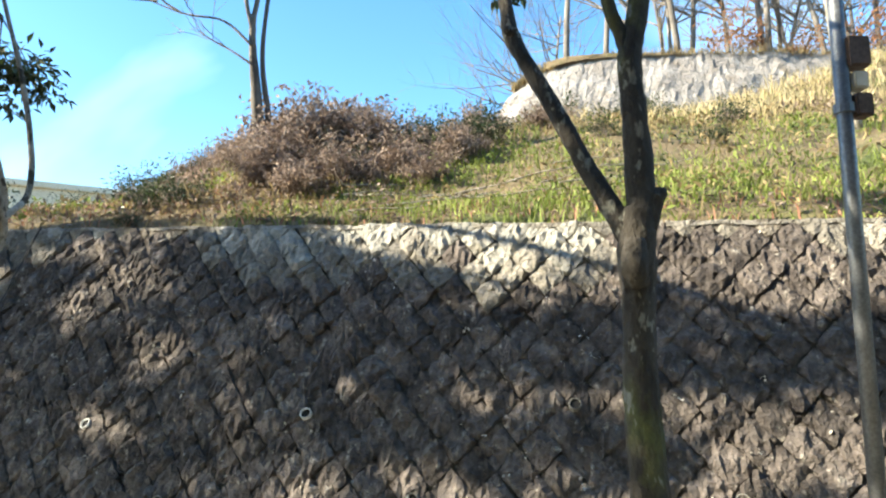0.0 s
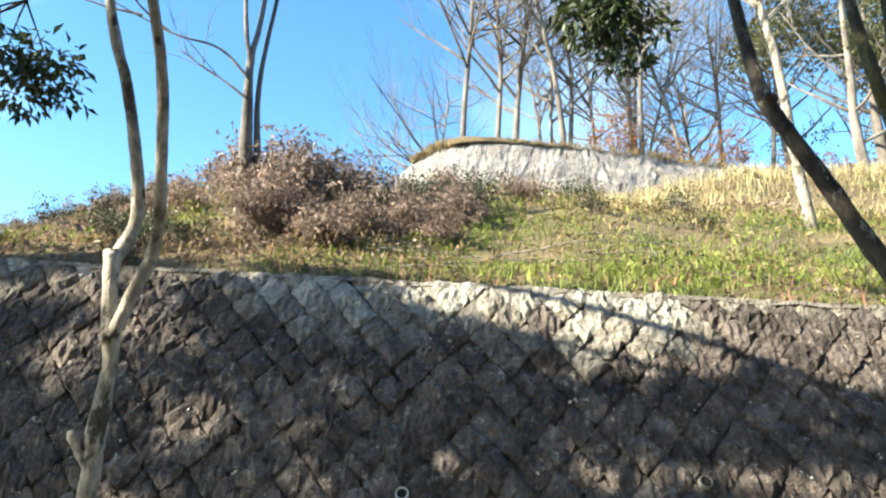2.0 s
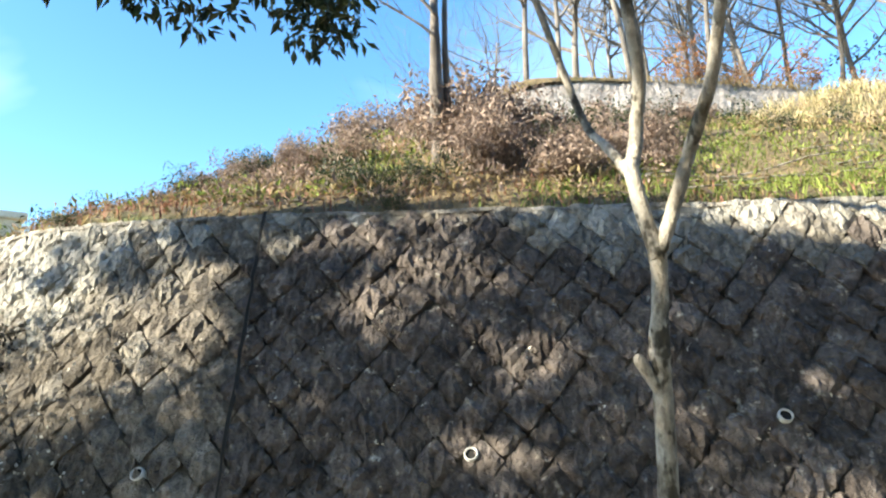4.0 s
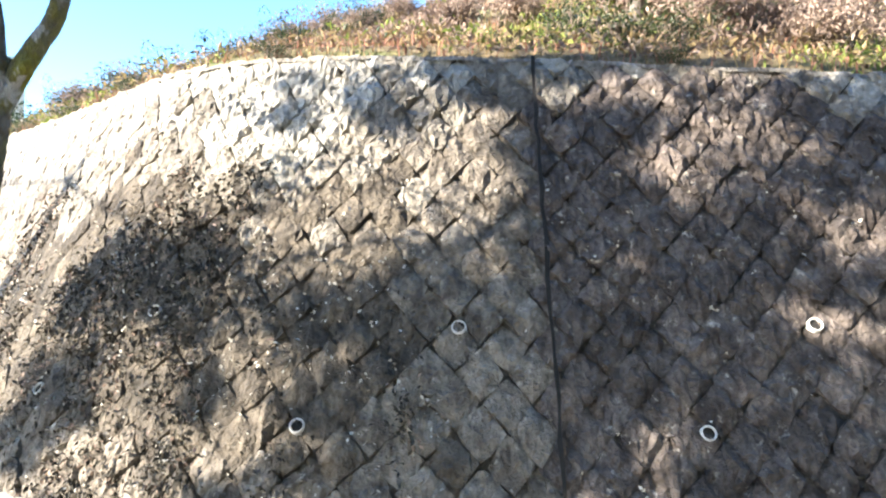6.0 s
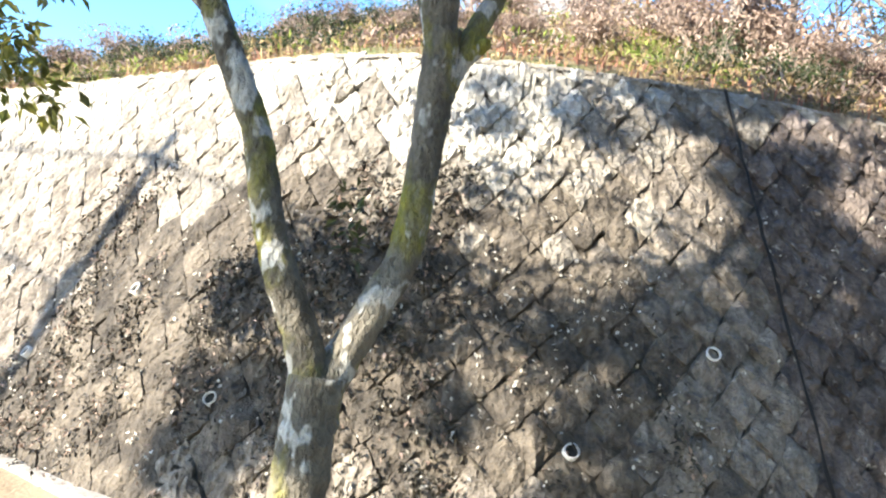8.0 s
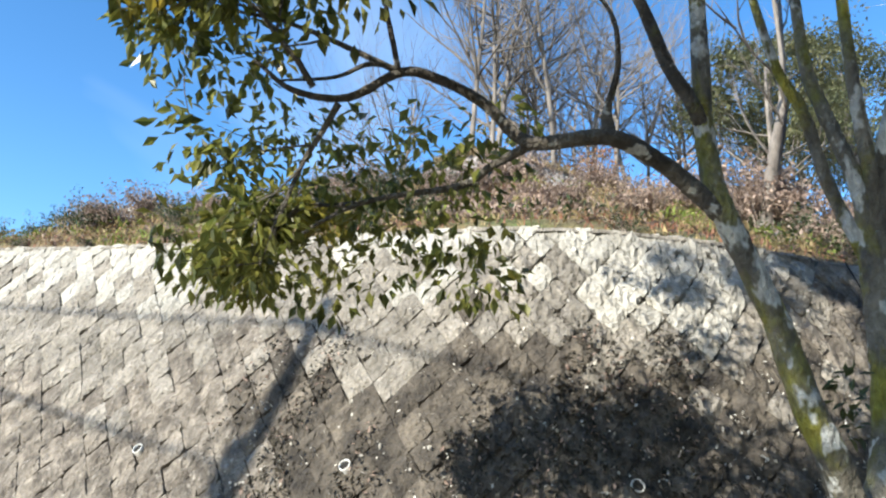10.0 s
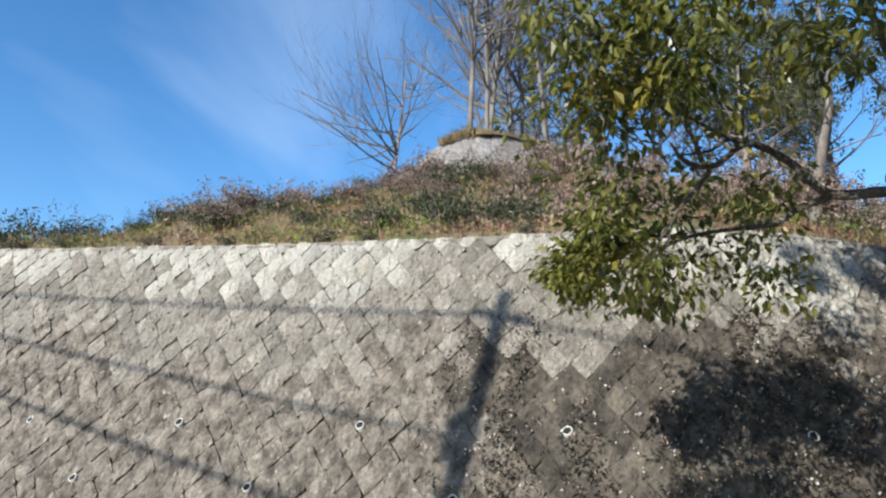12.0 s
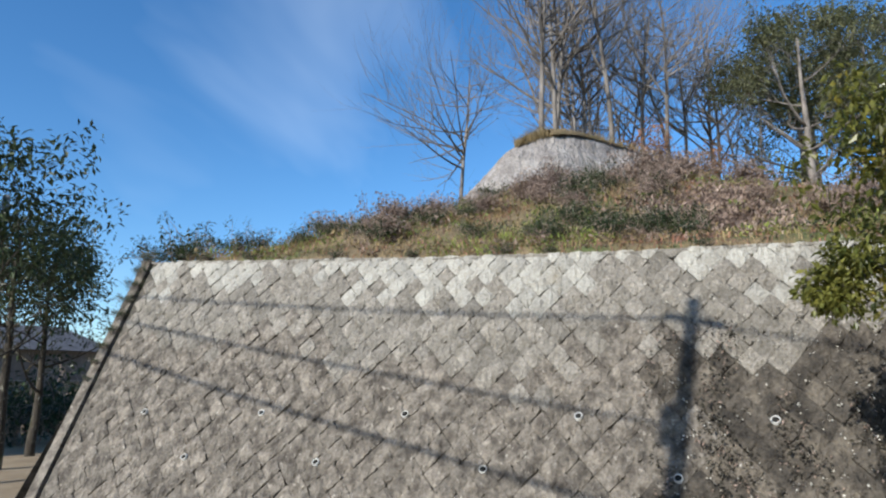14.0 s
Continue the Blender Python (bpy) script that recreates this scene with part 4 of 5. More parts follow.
def build_hanging_foliage():
    """The evergreen whose drooping twigs hang into view above the wall."""
    rng, nr = random.Random(18), np.random.default_rng(18)
    tree = thing("camphor_tree", "tall dark evergreen tree with drooping leafy twigs", "tree")
    verts, faces = [], []
    tube(verts, faces, spline([(-6.2, 1.0 - 2.6, -0.1, 0.26), (-6.1, -1.5, 2.0, 0.22), (-5.8, -1.2, 4.5, 0.18), (-5.4, -0.6, 6.5, 0.12), (-5.2, -0.4, 8.5, 0.06)]), 10, 0.05, rng)
    part("trunk", (verts, faces), BARK_DARK, tree, smooth=True)
    verts, faces, tips = [], [], []
    for pts in ([(-5.7, -1.1, 4.8, 0.10), (-5.0, 1.2, 5.6, 0.07), (-4.2, 3.6, 5.2, 0.045), (-3.6, 5.1, 4.35, 0.02)],
                [(-5.5, -0.8, 5.6, 0.09), (-3.2, 1.4, 6.2, 0.06), (-1.0, 3.2, 5.8, 0.035), (0.4, 4.4, 4.85, 0.015)],
                [(-5.0, 1.2, 5.6, 0.05), (-5.0, 3.4, 5.3, 0.03), (-4.6, 5.0, 4.4, 0.015)]):
        tube(verts, faces, spline(pts), 7, 0.05, rng)
        for k in range(5):
            twigs(verts, faces, rng, pts[-1][:3], (rng.uniform(-1, 1), rng.uniform(-0.6, 0.6), -0.6), 0.5, 0.008, 1, 0.6, -0.2, tips)
    part("branching", (verts, faces), BARK_DARK, tree)
    cl = [(-3.75, 5.1, 3.95), (-3.45, 5.25, 4.0), (-3.6, 5.2, 3.75), (-4.6, 5.0, 3.9), (-4.45, 4.9, 3.75), (-4.7, 5.0, 4.2), (0.3, 4.4, 4.5), (0.65, 4.5, 4.55), (0.45, 4.5, 4.35)]
    part("drooping_foliage", leaf_cloud(cl + tips, [0.26] * len(cl) + [0.14] * len(tips), 2600, 0.10, nr, 0.6), LEAF_DARK, tree, "dark drooping leaves")
    cr = [(rng.gauss(-5.3, 1.3), rng.gauss(-0.6, 1.3), rng.uniform(4.6, 8.4)) for _ in range(46)]
    part("crown", leaf_cloud(cr, [rng.uniform(0.35, 0.7) for _ in cr], 5200, 0.16, nr), LEAF_DARK, tree)


def build_street_trees():
    """Evergreens along the path, behind the walker, whose crowns shade the lower wall; unseen rows added across it
    block skylight.
    """
    shade_trees()
    # Added trees, never in view, that block skylight to deepen the wall's shade.
    rng, nr = random.Random(70), np.random.default_rng(70)
    ob = thing("roadside_tree", "unseen dense evergreen tree added across the footpath to block skylight", "tree", "trees across the footpath")
    verts, faces, tips = [], [], []
    tube(verts, faces, spline([(0, 0, -0.1, 0.24), (0.1, 0.1, 2.2, 0.19), (0.0, 0.3, 4.6, 0.14), (0.2, 0.2, 7.5, 0.06)]), 9, 0.05, rng)
    part("trunk", (verts, faces), BARK_DARK, ob, smooth=True)
    verts, faces = [], []
    for k in range(22):
        a, z = k * 2.4, 2.4 + 5.0 * k / 22
        twigs(verts, faces, rng, (0.05, 0.2, z), (math.cos(a), math.sin(a), rng.uniform(-0.1, 0.6)), rng.uniform(1.6, 2.5) * (1.15 - 0.09 * z), 0.05, 2, 0.7, 0.0, tips)
    part("branching", (verts, faces), BARK_DARK, ob)
    extra = [(rng.gauss(0, 1.1), rng.gauss(0.1, 0.9), rng.uniform(2.2, 9.2)) for _ in range(70)]
    part("crown", leaf_cloud(tips + extra, [0.22] * len(tips) + [rng.uniform(0.4, 0.75) for _ in extra], 11000, 0.24, nr), LEAF_DARK, ob)
    ob.matrix_basis = pose(-13.0, -4.6, 0)
    for i in range(1, 9):
        copy_thing(ob, pose(-13.0 + 3.3 * i, -4.6 + 0.5 * math.sin(3 * i) + (0.6 if i > 4 else 0), 0, 0, 0, 77 * i))
    for i in range(6):
        copy_thing(ob, pose(-18 + 6.2 * i, -10.5, 0, 0, 0, 50 * i)).scale = (1.7, 1.7, 1.6)


def shade_at(s, z):
    """How closely the crowns over the footpath cover a place of the wall, 0 to 1."""
    top = float(np.interp(s, [-6, -1.9, -1.5, -0.7, -0.1, 0.8, 1.6, 2.3, 2.7, 5.2, 5.25, 5.6, 5.8, 6.3, 6.6, 6.9, 7.4, 7.9, 8.4, 8.62, 8.7],
                              [1.9, 1.87, 1.80, 1.97, 1.95, 2.2, 2.37, 2.46, 2.95, 3.0, 1.32, 1.34, 1.49, 1.28, 1.39, 1.58, 1.70, 1.60, 1.44, 1.30, -1.0]))
    if s > 5.3 and 2.35 < z < 2.85 and s < 7.1:
        return 0.42 * (1 - (s - 5.3) / 2.4)
    if z > top:
        return 0.0
    k = 0.72
    if s > 6.5:
        k = 0.30 if z < 0.8 else 0.0
    elif s > 5.2:
        k = 0.92 if z > 0.3 else 0.5
    elif s > 2.3:
        k = 0.66 if z < 2.25 else 0.5
        if s < 4.4 and z < 1.6:
            k = 0.95
        if s > 4.4 and z < 0.8:
            k = 0.25
    elif z > top - 0.7:
        k = 0.95
    if s < -0.5 and z < 1.5:
        k = 0.18
    if -0.5 <= s < 1.9 and z < (1.05 if s > 0.8 else 1.5):
        k = 0.22
    return k


def shade_trees():
    """Evergreens beside the footpath, crowns towards the sun, that dapple the wall."""
    rng, nr = random.Random(71), np.random.default_rng(71)
    # foot, stretch of wall shaded, how far off the crown hangs
    for foot, s0, s1, far, bend in (((-9.4, -0.7), -6.0, -0.4, 9.6, 0), ((-10.6, -0.4), -0.4, 2.1, 9.4, 0), ((-12.4, 0.0), 2.1, 4.0, 10.2, 0),
                                    ((-14.8, 0.7), 4.0, 8.8, 10.6, 1)):
        ob = thing("roadside_tree", "roadside evergreen tree leaning over the footpath", "tree", "trees along the footpath")
        spots = []
        while len(spots) < int(330 * (s1 - s0) / 2.4):
            a, z = rng.uniform(s0, s1), rng.uniform(-0.1, 3.0)
            k = shade_at(a, z)
            v = 0.5 + 1.7 * noise.noise(Vector((a * 1.5, z * 3.2, 3.0))) + 0.6 * noise.noise(Vector((a * 3.6, z * 6.4, 7.0)))
            if k <= 0 or (v > k and k < 0.99):
                if rng.random() > 0.002:
                    continue
            q = wall_point(a, z)
            spots.append(Vector(q) + SUN_DIR * (far + rng.uniform(-0.6, 0.6)))
        mid = sum(spots, Vector()) / len(spots)
        verts, faces = [], []
        fork = Vector((foot[0] * 0.35 + mid.x * 0.65, foot[1] * 0.35 + mid.y * 0.65, mid.z * 0.72))
        stem = [(*foot, -0.1, 0.17), (foot[0], foot[1] + 0.25, 1.6, 0.13), (foot[0] * 0.7 + fork.x * 0.3, foot[1] * 0.7 + fork.y * 0.3, fork.z * 0.7, 0.10), (*fork, 0.075)]
        if bend:
            low, high = Vector(wall_point(4.98, 0.9)) + SUN_DIR * far, Vector(wall_point(5.22, 2.6)) + SUN_DIR * far
            stem = stem[:2] + [(foot[0] * 0.5 + low.x * 0.5, foot[1] * 0.5 + low.y * 0.5, low.z * 0.62, 0.09), (*low, 0.07), (*high, 0.05)]
            fork = low
        tube(verts, faces, spline(stem), 9, 0.05, rng)
        part("trunk", (verts, faces), BARK_DARK, ob, smooth=True)
        verts, faces = [], []
        for q in rng.sample(spots, 16):
            h = fork.lerp(q, 0.5) + Vector((rng.uniform(-0.2, 0.2), rng.uniform(-0.2, 0.2), 0.15))
            tube(verts, faces, spline([(*fork, 0.035), (*h, 0.022), (*q, 0.007)], 4), 5)
        part("branching", (verts, faces), BARK_DARK, ob)
        part("crown", leaf_cloud(spots, [rng.uniform(0.07, 0.12) for _ in spots], len(spots) * 27, 0.11, nr, 0.4, 0.8, 0.5), LEAF_DARK, ob)


def build_corner_trees():
    a = evergreen(41, 5.9, 2.4, 0.14, 4600, BARK_DARK, LEAF_DARK, "dark evergreen tree standing past the wall's end", "corner_tree", 0.12, 0.45)
    a.matrix_basis = pose(-13.1, 18.6, 0.0)
    put_hill(a, -11.9, 21.0, 120, 0.95, 0.0)
    put_hill(a, -10.9, 23.6, 220, 0.9, 0.0)


def build_slope_tree():
    rng = random.Random(9)
    z = float(hill_z(-2.2, 7.9)[0])
    tree = limb_tree("hillside_tree", "bare twin-stemmed tree growing from the brambles", [
        [(-2.2, 7.9, z - 0.3, 0.086), (-2.24, 7.7, z + 0.7, 0.076), (-2.27, 7.5, 5.2, 0.047), (-2.27, 7.45, 5.6, 0.042)],
        [(-2.27, 7.45, 5.5, 0.031), (-2.2, 7.45, 6.0, 0.029), (-2.15, 7.5, 7.2, 0.021), (-2.1, 7.6, 8.6, 0.010)],
        [(-2.27, 7.45, 5.4, 0.026), (-2.36, 7.4, 5.9, 0.026), (-2.45, 7.4, 7.0, 0.018), (-2.6, 7.4, 8.4, 0.010)],
        [(-2.25, 7.45, 5.2, 0.018), (-2.6, 7.4, 5.5, 0.014), (-3.1, 7.4, 5.6, 0.010), (-3.8, 7.4, 5.9, 0.005)],
        [(-2.16, 7.9, z - 0.2, 0.050), (-2.12, 7.75, z + 0.6, 0.043), (-2.16, 7.55, 5.0, 0.030), (-2.13, 7.5, 5.6, 0.026), (-2.02, 7.5, 6.6, 0.020), (-1.9, 7.5, 8.2, 0.008)]], BARK_BARE, 5, 8)
    verts, faces = [], []
    for o, d, ln in (((-3.1, 7.4, 5.6), (-0.7, 0, 0.5), 1.0), ((-3.4, 7.4, 5.75), (-0.7, 0.2, 0.1), 0.9), ((-2.45, 7.4, 6.8), (-0.7, 0.2, 0.7), 1.3), ((-2.15, 7.5, 7.0), (0.7, 0.1, 0.7), 1.3), ((-2.27, 7.5, 5.0), (-0.6, 0, 0.5), 0.9),
                     ((-2.2, 7.45, 6.2), (0.6, 0.2, 0.8), 1.2)):
        twigs(verts, faces, rng, o, d, ln, 0.016, 2)
    part("branching", (verts, faces), BARK_BARE, tree)
    # pale trunk further along the slope
    b = bare_tree(27, 6.5, 0.13, -0.10, 0.5, 8, BARK_PALE, label="pale bare tree leaning on the grassy slope")
    put_hill(b, 4.5, 6.9, 0, 1.0, None, False)


build_hilltop_trees()
build_near_trees()
build_hanging_foliage()
build_street_trees()
build_corner_trees()
build_slope_tree()


# ---------------------------------------------------------------- evergreen wood to the east
def build_wood():
    a = evergreen(51, 9.8, 3.4, 0.19, 6200, BARK_BARE, LEAF_FAR, "tall green tree in the wood on the hill", "wood_tree", 0.18, 0.3)
    put_hill(a, 15.4, 15.6, 0, 1.0, None, False)
    for i, (x, y, s) in enumerate(((17.0, 16.2, 1.1), (20.5, 14.5, 1.1), (22.0, 18.5, 1.2), (25.0, 15.5, 1.2), (28.0, 20.0, 1.3))):
        put_hill(a, x, y, 47 * i, s, None if y < 18 else 10.3)


build_wood()


# ---------------------------------------------------------------- grass, brambles, litter
def scatter(rng, n, x0, x1, y0, y1, keep):
    x, y = rng.uniform(x0, x1, n), rng.uniform(y0, y1, n)
    d, s = hill_d(x, y)
    ok = (d > 0.02) & keep(x, y, d, s)
    x, y = x[ok], y[ok]
    return x, y, hill_z(x, y)


def patch(x, y, k, seed):
    return 0.5 + 0.5 * np.sin(k * x + seed) * np.cos(k * 1.3 * y - 2 * seed) + 0.3 * np.sin(2.3 * k * y + seed * 3)


def build_grass():
    rng = np.random.default_rng(12)
    green = lambda x, y, d, s: ((x > -0.6) & (d < 4.2) & (d < 1.4 + rng.uniform(0, 3, len(x))) & (patch(x, y, 1.1, 2.0) > rng.uniform(-0.4, 0.7, len(x)))) | ((patch(x, y, 0.9, 5.0) > rng.uniform(0.45, 1.5, len(x))) & (x <= -0.6))
    x, y, z = scatter(rng, 300000, -13, 14, 3.0, 19, green)
    stuff("green_grass", blades(x, y, z, 0.15 * (0.55 + 0.6 * patch(x, y, 1.7, 4.0)), 0.013, rng, 1.0), GRASS_GREEN, "short green grass on the slope above the wall", "grass")
    dry = lambda x, y, d, s: (rng.uniform(0, 1, len(x)) < np.where(d < 4.5, 0.9, 0.5) * np.where((x > -0.4) & (d < 3.2), 0.16, 0.9))
    x, y, z = scatter(rng, 110000, -13, 14, 3.0, 26, dry)
    stuff("dry_grass", blades(x, y, z, 0.17, 0.010, rng, 1.1), GRASS_DRY, "dry tan grass and weeds on the slope", "grass")
    rust = lambda x, y, d, s: ((s > 2.8) & (patch(x, y, 1.4, 1.0) > rng.uniform(0.2, 1.2, len(x)))) | ((d < 0.6) & (rng.uniform(0, 1, len(x)) < 0.35))
    x, y, z = scatter(rng, 60000, -13, 6, 3.0, 20, rust)
    lx, ly, lz = scatter(rng, 60000, -6.7, -2.3, 7.9, 12.3, lambda x, y, d, s: (np.hypot(x - -4.5, (y - 10.1) * 1.3) < rng.normal(1.0, 0.45, len(x))) & (rng.uniform(0, 1, len(x)) < 0.35))
    stuff("leaf_litter", blades(lx, ly, lz + 0.06, 0.10, 0.045, rng, 1.6), LEAF_BROWN, "patch of reddish brown dead leaves on the slope", "leaf litter")
    stuff("rusty_grass", blades(x, y, z, 0.14, 0.014, rng, 0.9), GRASS_RUST, "reddish brown withered undergrowth on the slope", "undergrowth")
    straw = lambda x, y, d, s: (d > 5.0) & (x > 1.5) & (patch(x, y, 0.8, 3.0) > rng.uniform(-0.2, 0.8, len(x)))
    x, y, z = scatter(rng, 45000, 1, 26, 7, 20, straw)
    stuff("straw_grass", blades(x, y, z, 0.40, 0.020, rng, 0.8), GRASS_YELLOW, "tall yellow straw grass below the upper wall", "grass")
    # fringe along the upper wall's top
    pts = spline([(*p, 0) for p in UPPER[3:9]], 12)
    k = rng.integers(0, len(pts) - 1, 9000)
    f = rng.uniform(0, 1, 9000)
    P = np.array(pts)
    q = P[k] * (1 - f[:, None]) + P[k + 1] * f[:, None]
    off = rng.uniform(0.0, 1.6, 9000) * np.clip((q[:, 0] - 1.9) / 2.5, 0.12, 1)
    stuff("hilltop_grass", blades(q[:, 0] + off * 0.3, q[:, 1] + off + 0.05, q[:, 2] + 0.03 * off - 0.1 * rng.uniform(0, 1, 9000), 0.26 * (0.5 + patch(q[:, 0], q[:, 1], 2.3, 1.0)), 0.02, rng, 1.0), GRASS_DRY, "yellow grass along the upper wall's edge", "grass")


def bramble(seed, n_stems, spread, height, leafmat, count, leaf, label, name="dead_shrub"):
    rng, nr = random.Random(seed), np.random.default_rng(seed)
    ob = thing(name, label, "shrub", "shrubs on the slope")
    verts, faces, tips = [], [], []
    for _ in range(n_stems):
        a, r = rng.uniform(0, 6.28), spread * rng.random() ** 0.5 * 0.6
        twigs(verts, faces, rng, (r * math.cos(a), r * math.sin(a), -0.08), (rng.uniform(-0.7, 0.7), rng.uniform(-0.7, 0.7), 0.9), height * rng.uniform(0.6, 1.2), 0.010, 2, 0.7, 0.0, tips, 4)
    part("twig_tangle", (verts, faces), TWIG, ob)
    part("foliage", leaf_cloud(tips, [0.10] * len(tips), count, leaf, nr, 0.4), leafmat, ob)
    return ob


def build_shrubs():
    rng = random.Random(14)
    dead = bramble(61, 30, 0.7, 0.50, LEAF_BROWN, 2000, 0.095, "tangled dead bramble with withered brown leaves")
    put_hill(dead, -1.75, 7.2, 0, 0.8, None, False)
    for i, (x, y, s) in enumerate(((-1.0, 6.9, 0.62), (-2.0, 7.9, 0.85), (-1.6, 8.3, 1.0), (-0.6, 7.5, 0.65), (-1.9, 8.9, 0.85), (-0.2, 7.0, 0.5), (-0.9, 8.6, 0.7), (0.3, 7.9, 0.5), (-1.4, 6.5, 0.5), (-2.0, 7.0, 0.55), (0.1, 7.6, 0.55), (7.4, 15.8, 0.9), (8.6, 15.6, 1.0), (1.4, 8.6, 0.5), (0.6, 9.4, 0.6),
                                   (-2.6, 11.6, 0.8), (-1.8, 13.0, 0.9), (-4.6, 13.2, 0.6), (-6.2, 15.0, 0.5), (-3.8, 14.8, 0.6), (-5.4, 16.6, 0.6), (2.6, 13.8, 0.8), (-0.6, 15.5, 0.9), (0.9, 16.8, 0.9), (-2.2, 16.4, 0.8),
                                   (-3.4, 9.9, 0.5), (-4.4, 11.2, 0.5), (-5.4, 12.6, 0.45), (-6.9, 15.8, 0.5), (-2.9, 9.0, 0.6), (-1.4, 11.0, 0.8))):
        put_hill(dead, x, y, 50 * i, s)
    green = bramble(62, 12, 0.35, 0.42, LEAF_DARK, 900, 0.06, "small dark green bush on the slope", "green_bush")
    put_hill(green, 0.3, 8.8, 0, 1.1, None, False)
    for i, (x, y, s) in enumerate(((-3.0, 6.6, 0.7), (-0.2, 8.7, 0.9), (0.6, 8.3, 0.8), (-1.3, 7.4, 0.7), (-3.3, 7.2, 0.8), (-2.6, 6.6, 0.6), (1.9, 7.6, 0.5), (3.0, 7.0, 0.5), (2.6, 9.4, 0.8), (4.0, 9.0, 0.8), (2.2, 12.6, 1.2), (3.6, 11.0, 0.9), (-9.9, 16.7, 1.3), (-9.6, 15.9, 0.9), (-8.4, 15.6, 0.6), (-6.9, 14.4, 0.8), (-7.6, 16.4, 1.0), (4.6, 13.6, 1.2), (-10.1, 17.3, 1.3), (-5.2, 12.2, 0.6))):
        put_hill(green, x, y, 70 * i, s)
    for i in range(54):
        s, d = rng.uniform(9.6, 18.0), rng.uniform(0.5, 5.5)
        p, n = line(s)
        q = p + n * (BATTER * (float(top_z(s)) - REF) + d)
        if float(hill_d(q[0], q[1])[0][0]) > 0.3:
            put_hill(dead if i % 5 < 2 else green, q[0], q[1], 37 * i, rng.uniform(0.35, 0.65) if i % 5 < 2 else rng.uniform(0.4, 0.9))
    for i, s in enumerate((7.4, 9.9, 11.7, 12.3, 13.6, 14.8, 16.3, 17.2, 4.2, 2.2)):
        p, n = line(s)
        q = p + n * (BATTER * (float(top_z(s)) - REF) + 0.05)
        put_hill(green, q[0], q[1], 61 * i, rng.uniform(0.22, 0.34), float(top_z(s)) + 0.0)
    for i in range(9):
        z = 1.6 + 0.24 * i
        p = wall_point(S_END, z, 0.0)
        m = pose(p[0] + U2[0] * 0.12, p[1] + U2[1] * 0.12, z, 0, 0, 40 * i)
        copy_thing(green, m).scale = (0.2 + 0.03 * i,) * 3
    for i, (x, y, s) in enumerate(((-10.3, 27.5, 3.4), (-8.8, 29.0, 3.6), (-7.6, 31.0, 4.0), (-11.6, 30.5, 3.6), (-9.8, 34.0, 4.5))):
        put_hill(green, x, y, 55 * i, s, 0.0)
    red = bramble(63, 14, 0.4, 0.8, LEAF_RED, 700, 0.12, "russet leafed shrub on the hilltop", "russet_shrub")
    put_hill(red, 9.2, 19.4, 0, 1.2, 10.4, False)
    for i, (x, y, s) in enumerate(((13.6, 19.3, 1.2), (16.5, 19.6, 1.0), (11.2, 19.6, 0.8), (19.0, 19.4, 1.2))):
        put_hill(red, x, y, 80 * i, s, 10.4)


def build_litter():
    rng = np.random.default_rng(17)
    keep = lambda x, y, d, s: ((s > 5.5) & (d < 3.2) & (patch(x, y, 0.9, 4.0) > rng.uniform(0.3, 1.4, len(x)))) | (d < 0.5)
    x, y, z = scatter(rng, 16000, -12, 8, 3.0, 18, keep)
    c = np.stack([x, y, z + 0.04], 1)
    n = len(c)
    r = np.random.default_rng(3)
    d = r.normal(size=(n, 3)) * np.array([1, 1, 0.35])
    d /= np.linalg.norm(d, axis=1)[:, None]
    side = np.cross(d, np.array([0, 0, 1.0]))
    ln = r.uniform(0.05, 0.11, n)[:, None]
    v = np.stack([c, c + d * ln * 0.5 + side * ln * 0.28 + np.array([0, 0, 0.015]), c + d * ln, c + d * ln * 0.5 - side * ln * 0.28 + np.array([0, 0, 0.012])], 1).reshape(-1, 3)
    i = np.arange(n)[:, None] * 4
    f = np.concatenate([i + np.array([0, 1, 2]), i + np.array([0, 2, 3])], 1).reshape(-1, 3)
    stuff("leaf_litter", (v.tolist(), f.tolist()), LEAF_BROWN, "fallen brown leaves lying on the slope", "leaf litter")


def build_cover():
    """Low weeds: small leafy clumps, green, brown and rust."""
    rng = np.random.default_rng(23)
    for name, mat, k, n, label, keep in (
            ("green_weeds", GRASS_GREEN, 0.05, 3400, "low green leafy weeds on the slope", lambda x, y, d, s: patch(x, y, 1.5, 7.0) > rng.uniform(0.2, 1.3, len(x))),
            ("dark_weeds", LEAF_DARK, 0.05, 2400, "low dark green weeds on the slope", lambda x, y, d, s: (patch(x, y, 2.0, 9.0) > rng.uniform(0.5, 1.5, len(x))) & (x < 3)),
            ("brown_weeds", LEAF_BROWN, 0.06, 3400, "low withered brown weeds on the slope", lambda x, y, d, s: (patch(x, y, 1.2, 1.0) > rng.uniform(0.2, 1.2, len(x))) & ((x < 0) | (d > 4))),
            ("pale_weeds", GRASS_DRY, 0.06, 2600, "pale dry weeds and fallen leaves on the slope", lambda x, y, d, s: rng.uniform(0, 1, len(x)) < 0.6)):
        x, y, z = scatter(rng, n * 3, -12, 13, 3.0, 25, keep)
        c = np.stack([x, y, z + 0.07], 1)
        stuff(name, leaf_cloud(c, rng.uniform(0.06, 0.2, len(c)), len(c) * 8, k * 1.4, rng, -0.2, 0.6), mat, label, "weeds")


